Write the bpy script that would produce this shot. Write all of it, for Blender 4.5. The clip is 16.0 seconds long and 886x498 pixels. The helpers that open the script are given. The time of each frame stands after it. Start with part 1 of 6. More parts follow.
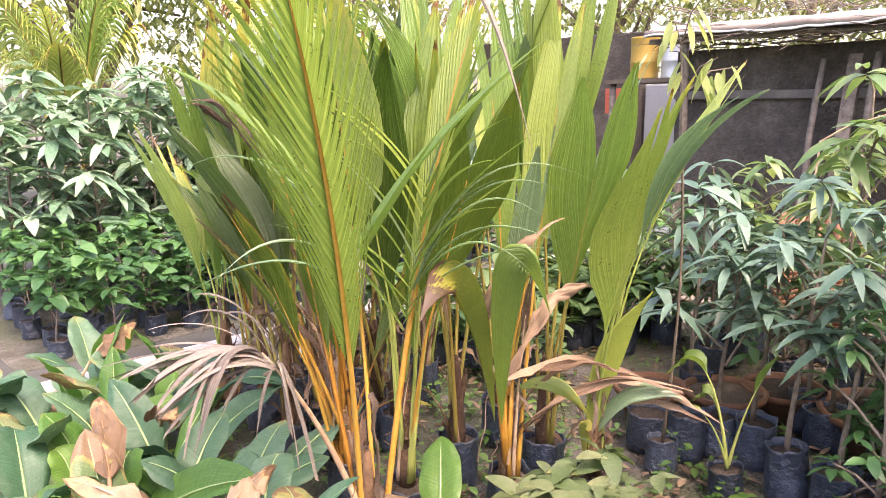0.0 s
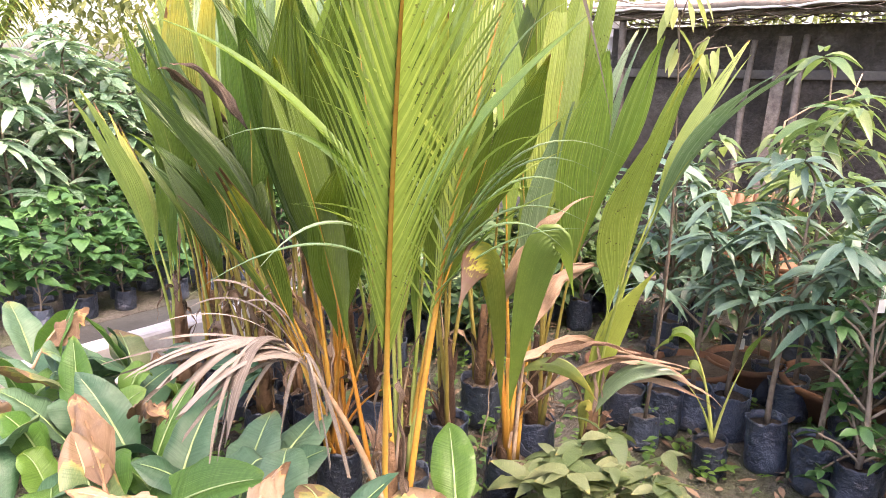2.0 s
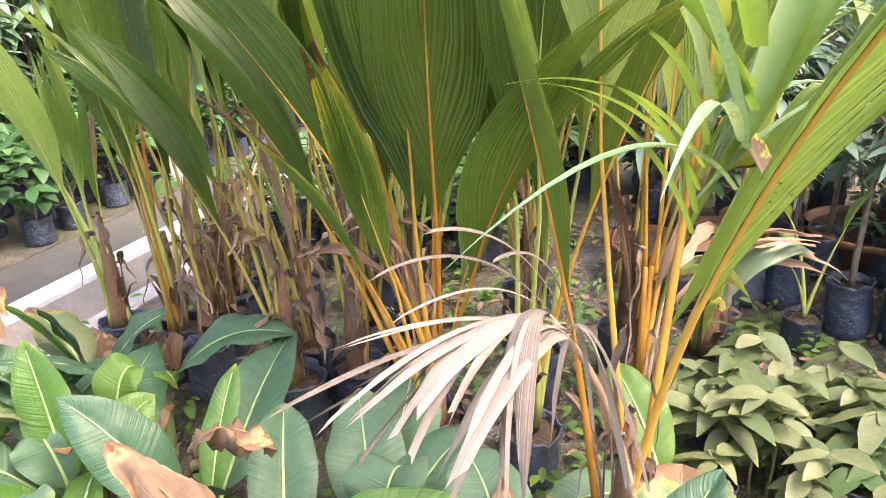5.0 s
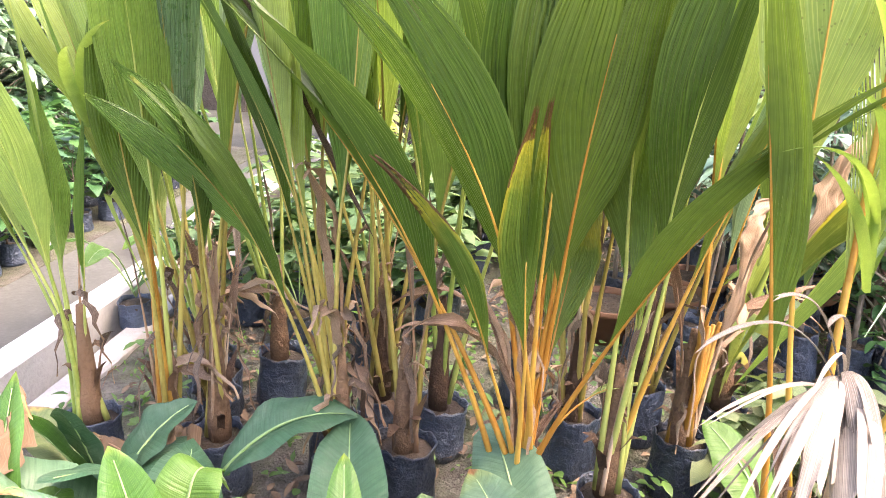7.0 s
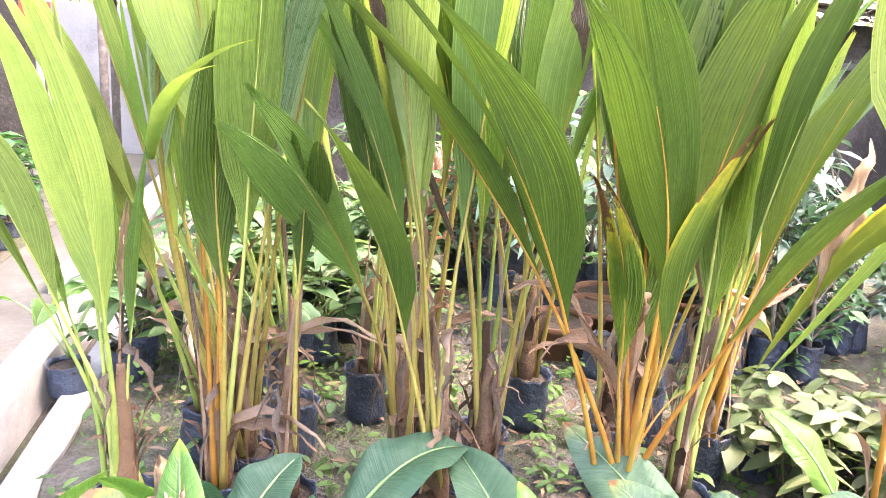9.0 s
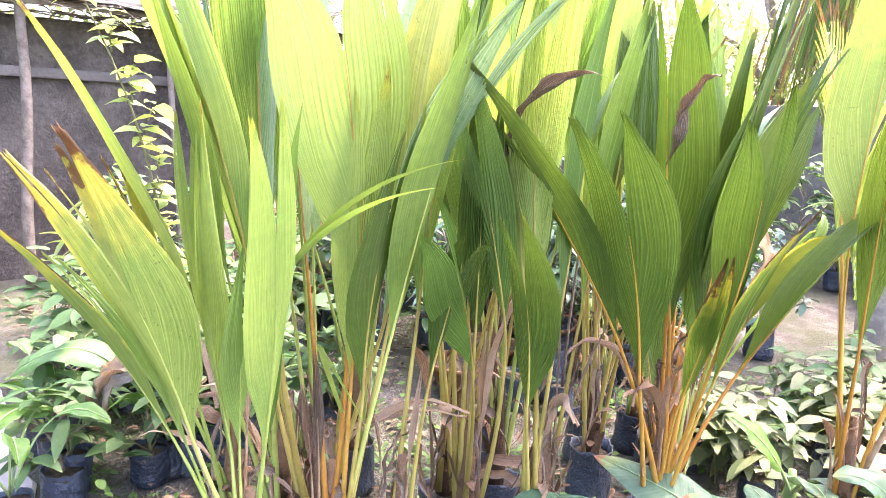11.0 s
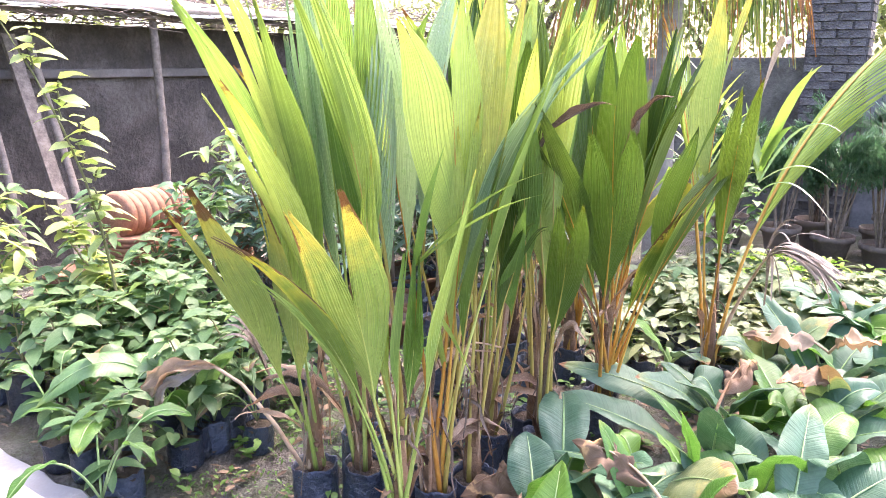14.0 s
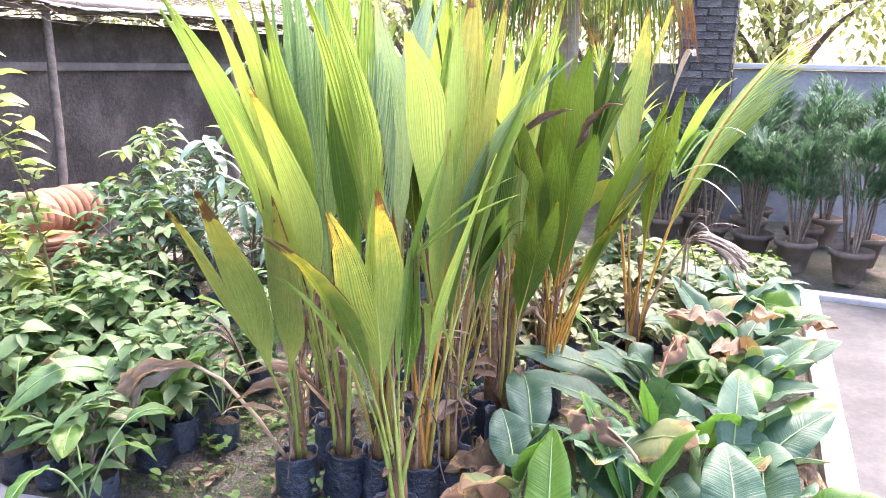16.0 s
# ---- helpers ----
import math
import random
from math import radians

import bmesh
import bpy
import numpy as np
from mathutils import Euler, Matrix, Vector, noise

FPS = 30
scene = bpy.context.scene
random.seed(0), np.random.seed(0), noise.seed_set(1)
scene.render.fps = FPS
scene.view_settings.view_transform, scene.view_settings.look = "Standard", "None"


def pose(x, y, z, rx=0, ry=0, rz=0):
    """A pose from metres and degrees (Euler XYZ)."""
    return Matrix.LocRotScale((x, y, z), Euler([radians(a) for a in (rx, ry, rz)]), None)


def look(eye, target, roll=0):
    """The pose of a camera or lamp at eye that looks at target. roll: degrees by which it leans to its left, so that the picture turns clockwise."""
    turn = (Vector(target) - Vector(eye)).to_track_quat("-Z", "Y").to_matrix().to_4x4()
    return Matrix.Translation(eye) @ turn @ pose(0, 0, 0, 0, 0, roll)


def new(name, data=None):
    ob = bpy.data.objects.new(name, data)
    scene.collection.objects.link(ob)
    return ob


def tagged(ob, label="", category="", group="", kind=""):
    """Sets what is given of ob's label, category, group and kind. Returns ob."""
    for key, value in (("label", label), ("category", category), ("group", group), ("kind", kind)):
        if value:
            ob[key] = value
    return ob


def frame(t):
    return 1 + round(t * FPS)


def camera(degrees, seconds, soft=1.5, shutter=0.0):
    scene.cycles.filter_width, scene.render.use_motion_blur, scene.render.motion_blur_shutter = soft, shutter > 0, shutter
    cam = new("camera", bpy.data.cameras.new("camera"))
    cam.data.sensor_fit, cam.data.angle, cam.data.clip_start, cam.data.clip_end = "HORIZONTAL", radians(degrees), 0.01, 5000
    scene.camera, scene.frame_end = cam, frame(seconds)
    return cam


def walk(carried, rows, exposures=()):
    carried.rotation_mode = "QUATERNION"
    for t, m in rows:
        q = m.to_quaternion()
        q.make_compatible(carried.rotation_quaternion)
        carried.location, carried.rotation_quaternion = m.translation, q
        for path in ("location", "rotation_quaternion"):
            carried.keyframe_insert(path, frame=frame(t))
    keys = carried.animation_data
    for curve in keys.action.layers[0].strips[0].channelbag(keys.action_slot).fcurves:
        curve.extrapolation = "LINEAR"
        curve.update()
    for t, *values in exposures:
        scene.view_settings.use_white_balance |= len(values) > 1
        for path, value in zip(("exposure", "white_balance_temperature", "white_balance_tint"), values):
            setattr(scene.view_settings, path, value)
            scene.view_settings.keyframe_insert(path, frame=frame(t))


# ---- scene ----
cam = camera(62.0, 16.0, soft=0.9)
walk(cam, [
    (0.0, pose(0.049, 0.081, 1.422, 78.69, 0.50, 0.92)),
    (0.5, pose(-0.008, 0.097, 1.426, 78.44, 0.35, -0.70)),
    (1.0, pose(-0.111, 0.109, 1.423, 78.32, 0.24, -3.48)),
    (1.5, pose(-0.190, 0.130, 1.424, 78.01, -0.30, -5.01)),
    (2.0, pose(-0.269, 0.201, 1.420, 76.61, -0.98, -6.62)),
    (2.5, pose(-0.378, 0.348, 1.416, 77.07, -0.25, -10.78)),
    (3.0, pose(-0.490, 0.445, 1.383, 73.90, 0.38, -12.00)),
    (5.5, pose(-1.031, 1.138, 1.280, 67.27, -0.19, -26.49)),
    (6.0, pose(-1.167, 1.228, 1.257, 68.14, -2.65, -29.71)),
    (6.5, pose(-1.341, 1.364, 1.273, 69.69, -2.52, -36.51)),
    (7.0, pose(-1.468, 1.441, 1.281, 72.29, -2.62, -39.00)),
    (7.5, pose(-1.562, 1.567, 1.258, 73.26, -3.06, -40.40)),
    (8.0, pose(-1.650, 1.748, 1.230, 72.86, -0.46, -46.09)),
    (8.5, pose(-1.749, 1.880, 1.215, 73.99, -4.18, -50.14)),
    (9.0, pose(-1.975, 1.985, 1.215, 76.06, -3.82, -56.53)),
    (9.5, pose(-2.184, 2.076, 1.182, 79.11, -5.17, -58.92)),
    (12.0, pose(-2.609, 3.245, 1.440, 75.00, -0.65, -93.70)),
    (12.5, pose(-2.763, 3.336, 1.473, 73.16, -0.34, -95.40)),
    (13.0, pose(-2.869, 3.467, 1.510, 74.37, -1.43, -97.42)),
    (13.5, pose(-2.941, 3.626, 1.517, 74.76, -0.56, -100.02)),
    (14.0, pose(-2.983, 3.690, 1.535, 75.88, -0.09, -101.55)),
    (14.5, pose(-3.077, 3.754, 1.560, 76.74, 0.48, -103.23)),
    (15.0, pose(-3.130, 3.841, 1.576, 76.17, -0.54, -104.31)),
    (15.5, pose(-3.113, 3.978, 1.582, 75.92, -1.63, -107.43)),
    (16.0, pose(-3.053, 4.094, 1.571, 75.69, -1.27, -111.73)),
], [(0.0, 2.59, 7400, 31), (3.0, 2.71, 7500, 30), (5.5, 2.90, 7300, 26), (7.0, 3.28, 7300, 26), (8.5, 3.80, 7150, 28), (9.5, 3.82, 7000, 29), (12.0, 3.66, 6600, 32), (14.0, 3.35, 6550, 32), (16.0, 3.25, 6550, 32)])

# ---------------------------------------------------------------- world, sun, exposure
scene.view_settings.exposure = 2.0
SUN_TO = Vector((0.30, -0.40, 0.86)).normalized()
world = bpy.data.worlds.new("sky")
scene.world = world
world.use_nodes = True
wn = world.node_tree.nodes
wl = world.node_tree.links
sky = wn.new("ShaderNodeTexSky")
sky.sky_type, sky.sun_disc = "NISHITA", False
sky.sun_elevation = math.asin(SUN_TO.z)
sky.sun_rotation = math.atan2(SUN_TO.x, SUN_TO.y)
sky.dust_density, sky.air_density = 4.0, 1.0
wl.new(sky.outputs[0], wn["Background"].inputs[0])
wn["Background"].inputs[1].default_value = 0.15
sun_data = bpy.data.lights.new("sun", "SUN")
sun_data.energy, sun_data.angle, sun_data.color = 0.62, radians(22.0), (1.0, 0.93, 0.80)
sun = new("sun", sun_data)
sun.matrix_world = look((0, 0, 12), Vector((0, 0, 12)) - SUN_TO)

# ---------------------------------------------------------------- bed axes: s runs north-east, w runs north-west
R2 = math.sqrt(0.5)


def sw(s, w, z=0.0):
    return Vector(((s - w) * R2, (s + w) * R2, z))


def rnd(a, b):
    return random.uniform(a, b)


# ---------------------------------------------------------------- materials
def mat_base(name):
    m = bpy.data.materials.new(name)
    m.use_nodes = True
    nt = m.node_tree
    return m, nt, nt.nodes["Principled BSDF"], nt.nodes["Material Output"]


def n_noise(nt, scale, detail=4.0, rough=0.55, vec=None, dims="3D"):
    n = nt.nodes.new("ShaderNodeTexNoise")
    n.noise_dimensions = dims
    n.inputs["Scale"].default_value = scale
    n.inputs["Detail"].default_value = detail
    n.inputs["Roughness"].default_value = rough
    if vec is not None:
        nt.links.new(vec, n.inputs["W" if dims == "1D" else "Vector"])
    return n.outputs["Fac"]


def n_ramp(nt, fac, lo, hi, v0=0.0, v1=1.0):
    n = nt.nodes.new("ShaderNodeMapRange")
    n.interpolation_type = "SMOOTHSTEP"
    for i, v in enumerate((lo, hi, v0, v1)):
        n.inputs[i + 1].default_value = v
    nt.links.new(fac, n.inputs[0])
    return n.outputs[0]


def n_mix(nt, fac, a, b):
    n = nt.nodes.new("ShaderNodeMix")
    n.data_type = "RGBA"
    for sock, v in ((n.inputs[0], fac), (n.inputs[6], a), (n.inputs[7], b)):
        if isinstance(v, (int, float)):
            sock.default_value = v
        elif isinstance(v, tuple):
            sock.default_value = (*v, 1.0)
        else:
            nt.links.new(v, sock)
    return n.outputs[2]


def n_math(nt, op, a, b=0.0):
    n = nt.nodes.new("ShaderNodeMath")
    n.operation = op
    for i, v in enumerate((a, b)):
        if isinstance(v, (int, float)):
            n.inputs[i].default_value = v
        else:
            nt.links.new(v, n.inputs[i])
    return n.outputs[0]


def n_coord(nt, kind="Object"):
    return nt.nodes.new("ShaderNodeTexCoord").outputs[kind]


def n_attr(nt, name):
    n = nt.nodes.new("ShaderNodeAttribute")
    n.attribute_name = name
    return n.outputs["Fac"]


def n_bump(nt, bsdf, height, strength, dist=0.01):
    n = nt.nodes.new("ShaderNodeBump")
    n.inputs["Strength"].default_value = strength
    n.inputs["Distance"].default_value = dist
    nt.links.new(height, n.inputs["Height"])
    nt.links.new(n.outputs[0], bsdf.inputs["Normal"])


def leaf_mat(name, c1, c2, tip=(0.20, 0.09, 0.03), tip_from=1.04, tip_rag=0.18, rough=0.42, glow=0.38,
             streak=0.28, spots=0.0, edge=0.0, island=0.0, veins=0.0, warm=(1.15, 1.12, 0.75), burn=0.0, shine=0.45, fade=0.16, dust=0.0):
    """A leaf blade: two greens mixed by plant and by patch, a withered tip, fine streaks along it, light coming through."""
    m, nt, b, out = mat_base(name)
    pos = n_coord(nt)
    al, ac = n_attr(nt, "along"), n_attr(nt, "across")
    big = n_noise(nt, 3.5, 3.0, 0.5, pos)
    fine = n_noise(nt, 45.0, 4.0, 0.6, pos)
    info = nt.nodes.new("ShaderNodeObjectInfo").outputs["Random"]
    if island:
        isl = nt.nodes.new("ShaderNodeNewGeometry").outputs["Random Per Island"]
        info = n_math(nt, "ADD", n_math(nt, "MULTIPLY", info, 1 - island), n_math(nt, "MULTIPLY", isl, island))
    f = n_math(nt, "ADD", n_math(nt, "MULTIPLY", big, 0.9), n_math(nt, "MULTIPLY", n_math(nt, "SUBTRACT", info, 0.5), 0.9))
    col = n_mix(nt, n_ramp(nt, f, 0.2, 0.8), c1, c2)
    if streak:
        st = n_noise(nt, 60.0, 2.0, 0.6, ac, "1D")
        dark = tuple(v * 0.45 for v in c1)
        col = n_mix(nt, n_math(nt, "MULTIPLY", n_ramp(nt, st, 0.35, 0.7), streak), col, dark)
        line = n_math(nt, "ADD", n_math(nt, "MULTIPLY", ac, 1.0), n_math(nt, "MULTIPLY", big, 0.05))
        pale = n_ramp(nt, n_noise(nt, 38.0, 2.0, 0.7, line, "1D"), 0.50, 0.66)
        col = n_mix(nt, n_math(nt, "MULTIPLY", pale, streak * 1.3), col, tuple(v * 1.30 + 0.035 for v in c2))
    if veins:
        run = n_math(nt, "SUBTRACT", n_math(nt, "MULTIPLY", al, 1.0), n_math(nt, "MULTIPLY", ac, 0.10))
        col = n_mix(nt, n_math(nt, "MULTIPLY", n_ramp(nt, n_noise(nt, 42.0, 2.0, 0.6, run, "1D"), 0.4, 0.62), veins), col, tuple(v * 0.5 for v in c1))
    if dust:
        col = n_mix(nt, n_ramp(nt, n_noise(nt, 7.0, 5.0, 0.65, pos), 0.48, 0.72, 0.0, dust), col, (0.21, 0.27, 0.20))
    if spots:
        vo = nt.nodes.new("ShaderNodeTexVoronoi")
        vo.inputs["Scale"].default_value = 82.0
        nt.links.new(pos, vo.inputs["Vector"])
        sp = n_ramp(nt, vo.outputs["Distance"], 0.12, 0.24, 1.0, 0.0)
        sp = n_math(nt, "MULTIPLY", sp, n_ramp(nt, n_noise(nt, 14.0, 3.0, 0.6, pos), 0.44, 0.60))
        col = n_mix(nt, n_math(nt, "MULTIPLY", sp, spots), col, (0.05, 0.035, 0.01))
    patch = n_math(nt, "ADD", al, n_math(nt, "MULTIPLY", n_math(nt, "SUBTRACT", n_noise(nt, 11.0, 4.0, 0.6, pos), 0.5), tip_rag * 2.2))
    if burn:
        patch = n_math(nt, "ADD", patch, n_math(nt, "MULTIPLY", n_math(nt, "SUBTRACT", info, 0.5), burn))
    if edge:
        patch = n_math(nt, "ADD", patch, n_math(nt, "MULTIPLY", n_ramp(nt, ac, 0.75, 1.0), edge))
    yel = tuple(min(0.75, v) for v in (c2[0] * 1.25 + 0.060, c2[1] * 1.0 + 0.050, c2[2] * 0.8))
    col = n_mix(nt, n_ramp(nt, patch, tip_from - fade, tip_from + 0.02), col, yel)
    brown = n_ramp(nt, patch, tip_from - 0.02, tip_from + 0.03)
    col = n_mix(nt, brown, col, tip)
    col = n_mix(nt, n_ramp(nt, fine, 0.3, 0.75, 0.0, 0.22), col, tuple(v * 0.55 for v in c1))
    nt.links.new(col, b.inputs["Base Color"])
    nt.links.new(n_ramp(nt, fine, 0.2, 0.8, rough - 0.06, rough + 0.14), b.inputs["Roughness"])
    b.inputs["Specular IOR Level"].default_value = shine
    if veins:
        n_bump(nt, b, n_math(nt, "ADD", fine, n_math(nt, "MULTIPLY", n_noise(nt, 42.0, 2.0, 0.6, run, "1D"), 1.3)), 0.32, 0.006)
    else:
        n_bump(nt, b, fine, 0.25, 0.004)
    tr = nt.nodes.new("ShaderNodeBsdfTranslucent")
    tint = nt.nodes.new("ShaderNodeMix")
    tint.data_type, tint.blend_type = "RGBA", "MULTIPLY"
    tint.inputs[0].default_value = 1.0
    nt.links.new(col, tint.inputs[6])
    tint.inputs[7].default_value = (*[v * 1.5 for v in warm], 1.0)
    nt.links.new(tint.outputs[2], tr.inputs["Color"])
    mix = nt.nodes.new("ShaderNodeMixShader")
    mix.inputs[0].default_value = glow
    nt.links.new(b.outputs[0], mix.inputs[1])
    nt.links.new(tr.outputs[0], mix.inputs[2])
    nt.links.new(mix.outputs[0], out.inputs["Surface"])
    return m


def plain_mat(name, c1, c2, scale=8.0, rough=0.8, bump=0.4, fine=60.0, dist=0.01, stain=None, metal=0.0, spec=0.4, island=False):
    """A two-tone mottled surface with fine relief, and stains where given."""
    m, nt, b, out = mat_base(name)
    pos = n_coord(nt)
    big, small = n_noise(nt, scale, 5.0, 0.6, pos), n_noise(nt, fine, 4.0, 0.65, pos)
    f = n_math(nt, "ADD", n_math(nt, "MULTIPLY", big, 0.7), n_math(nt, "MULTIPLY", small, 0.3))
    if island:
        isl = nt.nodes.new("ShaderNodeNewGeometry").outputs["Random Per Island"]
        f = n_math(nt, "ADD", f, n_math(nt, "MULTIPLY", n_math(nt, "SUBTRACT", isl, 0.5), 0.6))
    else:
        info = nt.nodes.new("ShaderNodeObjectInfo").outputs["Random"]
        f = n_math(nt, "ADD", f, n_math(nt, "MULTIPLY", n_math(nt, "SUBTRACT", info, 0.5), 0.35))
    col = n_mix(nt, n_ramp(nt, f, 0.32, 0.68), c1, c2)
    if stain:
        col = n_mix(nt, n_ramp(nt, n_noise(nt, scale * 0.4, 6.0, 0.7, pos), 0.5, 0.66, 0.0, stain[1]), col, stain[0])
    nt.links.new(col, b.inputs["Base Color"])
    b.inputs["Roughness"].default_value = rough
    b.inputs["Metallic"].default_value = metal
    b.inputs["Specular IOR Level"].default_value = spec
    n_bump(nt, b, n_math(nt, "ADD", small, n_math(nt, "MULTIPLY", big, 0.6)), bump, dist)
    return m


PALM = {
    # Darkest green: the clump's own shade is put into this leaf colour.
    "shaded": leaf_mat("palm_leaf_shaded", (0.042, 0.090, 0.012), (0.090, 0.150, 0.020), glow=0.30, rough=0.36, burn=0.20, shine=0.5),
    "mid": leaf_mat("palm_leaf_mid", (0.095, 0.190, 0.036), (0.195, 0.295, 0.060), glow=0.38, rough=0.34, burn=0.24, edge=0.05, shine=0.6),
    "lime": leaf_mat("palm_leaf_lime", (0.160, 0.270, 0.062), (0.300, 0.385, 0.098), glow=0.38, rough=0.34, burn=0.24, edge=0.05, shine=0.6),
    "yellow": leaf_mat("palm_leaf_yellow", (0.17, 0.255, 0.055), (0.315, 0.345, 0.085), tip=(0.16, 0.075, 0.03), tip_from=0.90, tip_rag=0.30, glow=0.26, spots=0.5, burn=0.22, edge=0.10, warm=(1.0, 1.0, 0.85), fade=0.36),
    "spotted": leaf_mat("palm_leaf_spotted", (0.19, 0.285, 0.055), (0.33, 0.40, 0.08), glow=0.38, spots=0.95, tip_from=0.97, warm=(1.1, 1.1, 0.8)),
    "burnt": leaf_mat("palm_leaf_burnt", (0.10, 0.175, 0.028), (0.21, 0.265, 0.055), tip=(0.10, 0.052, 0.03), tip_from=0.82, tip_rag=0.36, edge=0.30, fade=0.34),
    "silver": leaf_mat("palm_leaf_silver", (0.135, 0.250, 0.122), (0.255, 0.360, 0.220), glow=0.24, rough=0.28, shine=0.75, streak=0.4, burn=0.15),
    "dry": leaf_mat("palm_leaf_dry", (0.17, 0.10, 0.060), (0.40, 0.285, 0.19), tip=(0.18, 0.11, 0.075), tip_from=1.1, glow=0.2, streak=0.5, rough=0.7, warm=(1.1, 0.95, 0.75)),
    "brown": leaf_mat("palm_leaf_rotted", (0.075, 0.050, 0.034), (0.27, 0.20, 0.14), tip=(0.10, 0.06, 0.04), tip_from=1.1, glow=0.12, streak=0.5, rough=0.75, warm=(1.1, 0.95, 0.75)),
    "pale_dry": leaf_mat("palm_leaf_bleached", (0.135, 0.112, 0.090), (0.31, 0.27, 0.225), tip=(0.20, 0.165, 0.135), tip_from=1.15, glow=0.15, streak=0.5, rough=0.7, warm=(1.0, 0.95, 0.85)),
}
STALK = {
    "orange": plain_mat("stalk_orange", (0.38, 0.165, 0.025), (0.52, 0.30, 0.055), 14.0, 0.45, 0.2, 90.0),
    "green": plain_mat("stalk_green", (0.22, 0.30, 0.06), (0.40, 0.44, 0.12), 14.0, 0.45, 0.2, 90.0),
    "ochre": plain_mat("stalk_ochre", (0.26, 0.20, 0.045), (0.40, 0.33, 0.085), 14.0, 0.45, 0.2, 90.0),
    "dry": plain_mat("stalk_dry", (0.26, 0.15, 0.08), (0.48, 0.36, 0.24), 14.0, 0.7, 0.3, 90.0),
}
SHEATH = plain_mat("fibrous_sheath", (0.075, 0.042, 0.025), (0.22, 0.13, 0.07), 25.0, 0.85, 0.8, 120.0)
BAG = plain_mat("black_plastic_bag", (0.018, 0.027, 0.044), (0.055, 0.077, 0.115), 9.0, 0.32, 0.85, 30.0, 0.022, ((0.10, 0.085, 0.06), 0.45), spec=0.6)
SOIL = plain_mat("potting_soil", (0.045, 0.032, 0.022), (0.12, 0.09, 0.06), 20.0, 0.95, 1.0, 90.0, 0.02)
BANANA = {
    "blue": leaf_mat("banana_leaf_bluish", (0.034, 0.105, 0.052), (0.088, 0.178, 0.100), glow=0.13, rough=0.48, streak=0.12, veins=0.20, tip_from=1.05, dust=0.26, burn=0.25),
    "fresh": leaf_mat("banana_leaf_fresh", (0.058, 0.168, 0.028), (0.12, 0.25, 0.045), veins=0.2, glow=0.32, rough=0.36, streak=0.3, tip_from=1.05),
    "rust": leaf_mat("banana_leaf_rusty", (0.10, 0.175, 0.07), (0.19, 0.21, 0.10), tip=(0.19, 0.12, 0.07), tip_from=0.76, tip_rag=0.45, edge=0.2, veins=0.2, glow=0.2),
    "herb": leaf_mat("paddle_leaf_green", (0.078, 0.185, 0.055), (0.155, 0.275, 0.090), glow=0.26, rough=0.44, streak=0.2, veins=0.2, tip_from=1.05, shine=0.6),
    "dead": leaf_mat("banana_leaf_dead", (0.15, 0.095, 0.055), (0.35, 0.265, 0.175), tip=(0.19, 0.115, 0.065), tip_from=0.85, tip_rag=0.5, edge=0.15, streak=0.12, glow=0.15, rough=0.75, warm=(1.1, 0.95, 0.75)),
}
RIB = plain_mat("pale_green_rib", (0.19, 0.31, 0.115), (0.31, 0.43, 0.19), 20.0, 0.45, 0.1)
MANGO = leaf_mat("mango_leaf", (0.105, 0.215, 0.125), (0.29, 0.42, 0.30), glow=0.2, rough=0.24, island=0.8, tip_from=1.05, shine=0.6)
# Darker mango green, with the shade on the eastern saplings put into the colour.
MANGO_SHADED = leaf_mat("mango_leaf_shaded", (0.052, 0.125, 0.076), (0.17, 0.28, 0.20), glow=0.15, rough=0.36, shine=0.5, island=0.3, tip_from=1.06)
MANGO_NEW = leaf_mat("mango_leaf_young", (0.095, 0.19, 0.065), (0.22, 0.30, 0.11), glow=0.32, rough=0.33, island=0.8, tip_from=1.05)
HEDGE = leaf_mat("round_leaf", (0.032, 0.108, 0.036), (0.095, 0.225, 0.068), glow=0.24, rough=0.36, island=0.85, tip_from=1.08)
GUAVA = leaf_mat("guava_leaf", (0.062, 0.140, 0.052), (0.165, 0.255, 0.110), shine=0.3, glow=0.3, rough=0.5, island=0.85, tip_from=1.08)
PALE = leaf_mat("pale_seedling_leaf", (0.080, 0.140, 0.050), (0.25, 0.285, 0.140), tip=(0.26, 0.17, 0.09), glow=0.25, rough=0.4, island=0.4, veins=0.3, tip_from=1.04)
LIME = leaf_mat("branch_leaf_lime", (0.22, 0.31, 0.09), (0.40, 0.45, 0.19), glow=0.4, rough=0.4, island=0.8, tip_from=1.08)
WEED = leaf_mat("weed_leaf", (0.05, 0.13, 0.025), (0.13, 0.25, 0.05), glow=0.3, island=0.9, tip_from=1.1)
HERB = leaf_mat("bright_herb_leaf", (0.20, 0.38, 0.04), (0.36, 0.50, 0.07), glow=0.35, island=0.9, tip_from=1.1)
CYPRESS = leaf_mat("cypress_needles", (0.045, 0.125, 0.065), (0.105, 0.225, 0.115), glow=0.20, rough=0.6, island=0.9, tip_from=1.2)
# Distance haze is mixed into these pale leaf greens.
HAZY_TREE = leaf_mat("tree_leaf_hazed", (0.16, 0.21, 0.08), (0.38, 0.42, 0.20), glow=0.45, rough=0.5, island=0.9, tip_from=1.2)
LITTER = plain_mat("fallen_leaves", (0.085, 0.055, 0.034), (0.22, 0.155, 0.10), 14.0, 0.85, 0.4, 60.0, island=True)
BARK = plain_mat("grey_bark", (0.12, 0.095, 0.07), (0.27, 0.22, 0.17), 22.0, 0.85, 0.7, 90.0)
TWIG = plain_mat("green_twig", (0.12, 0.13, 0.05), (0.22, 0.20, 0.09), 22.0, 0.7, 0.4, 90.0)
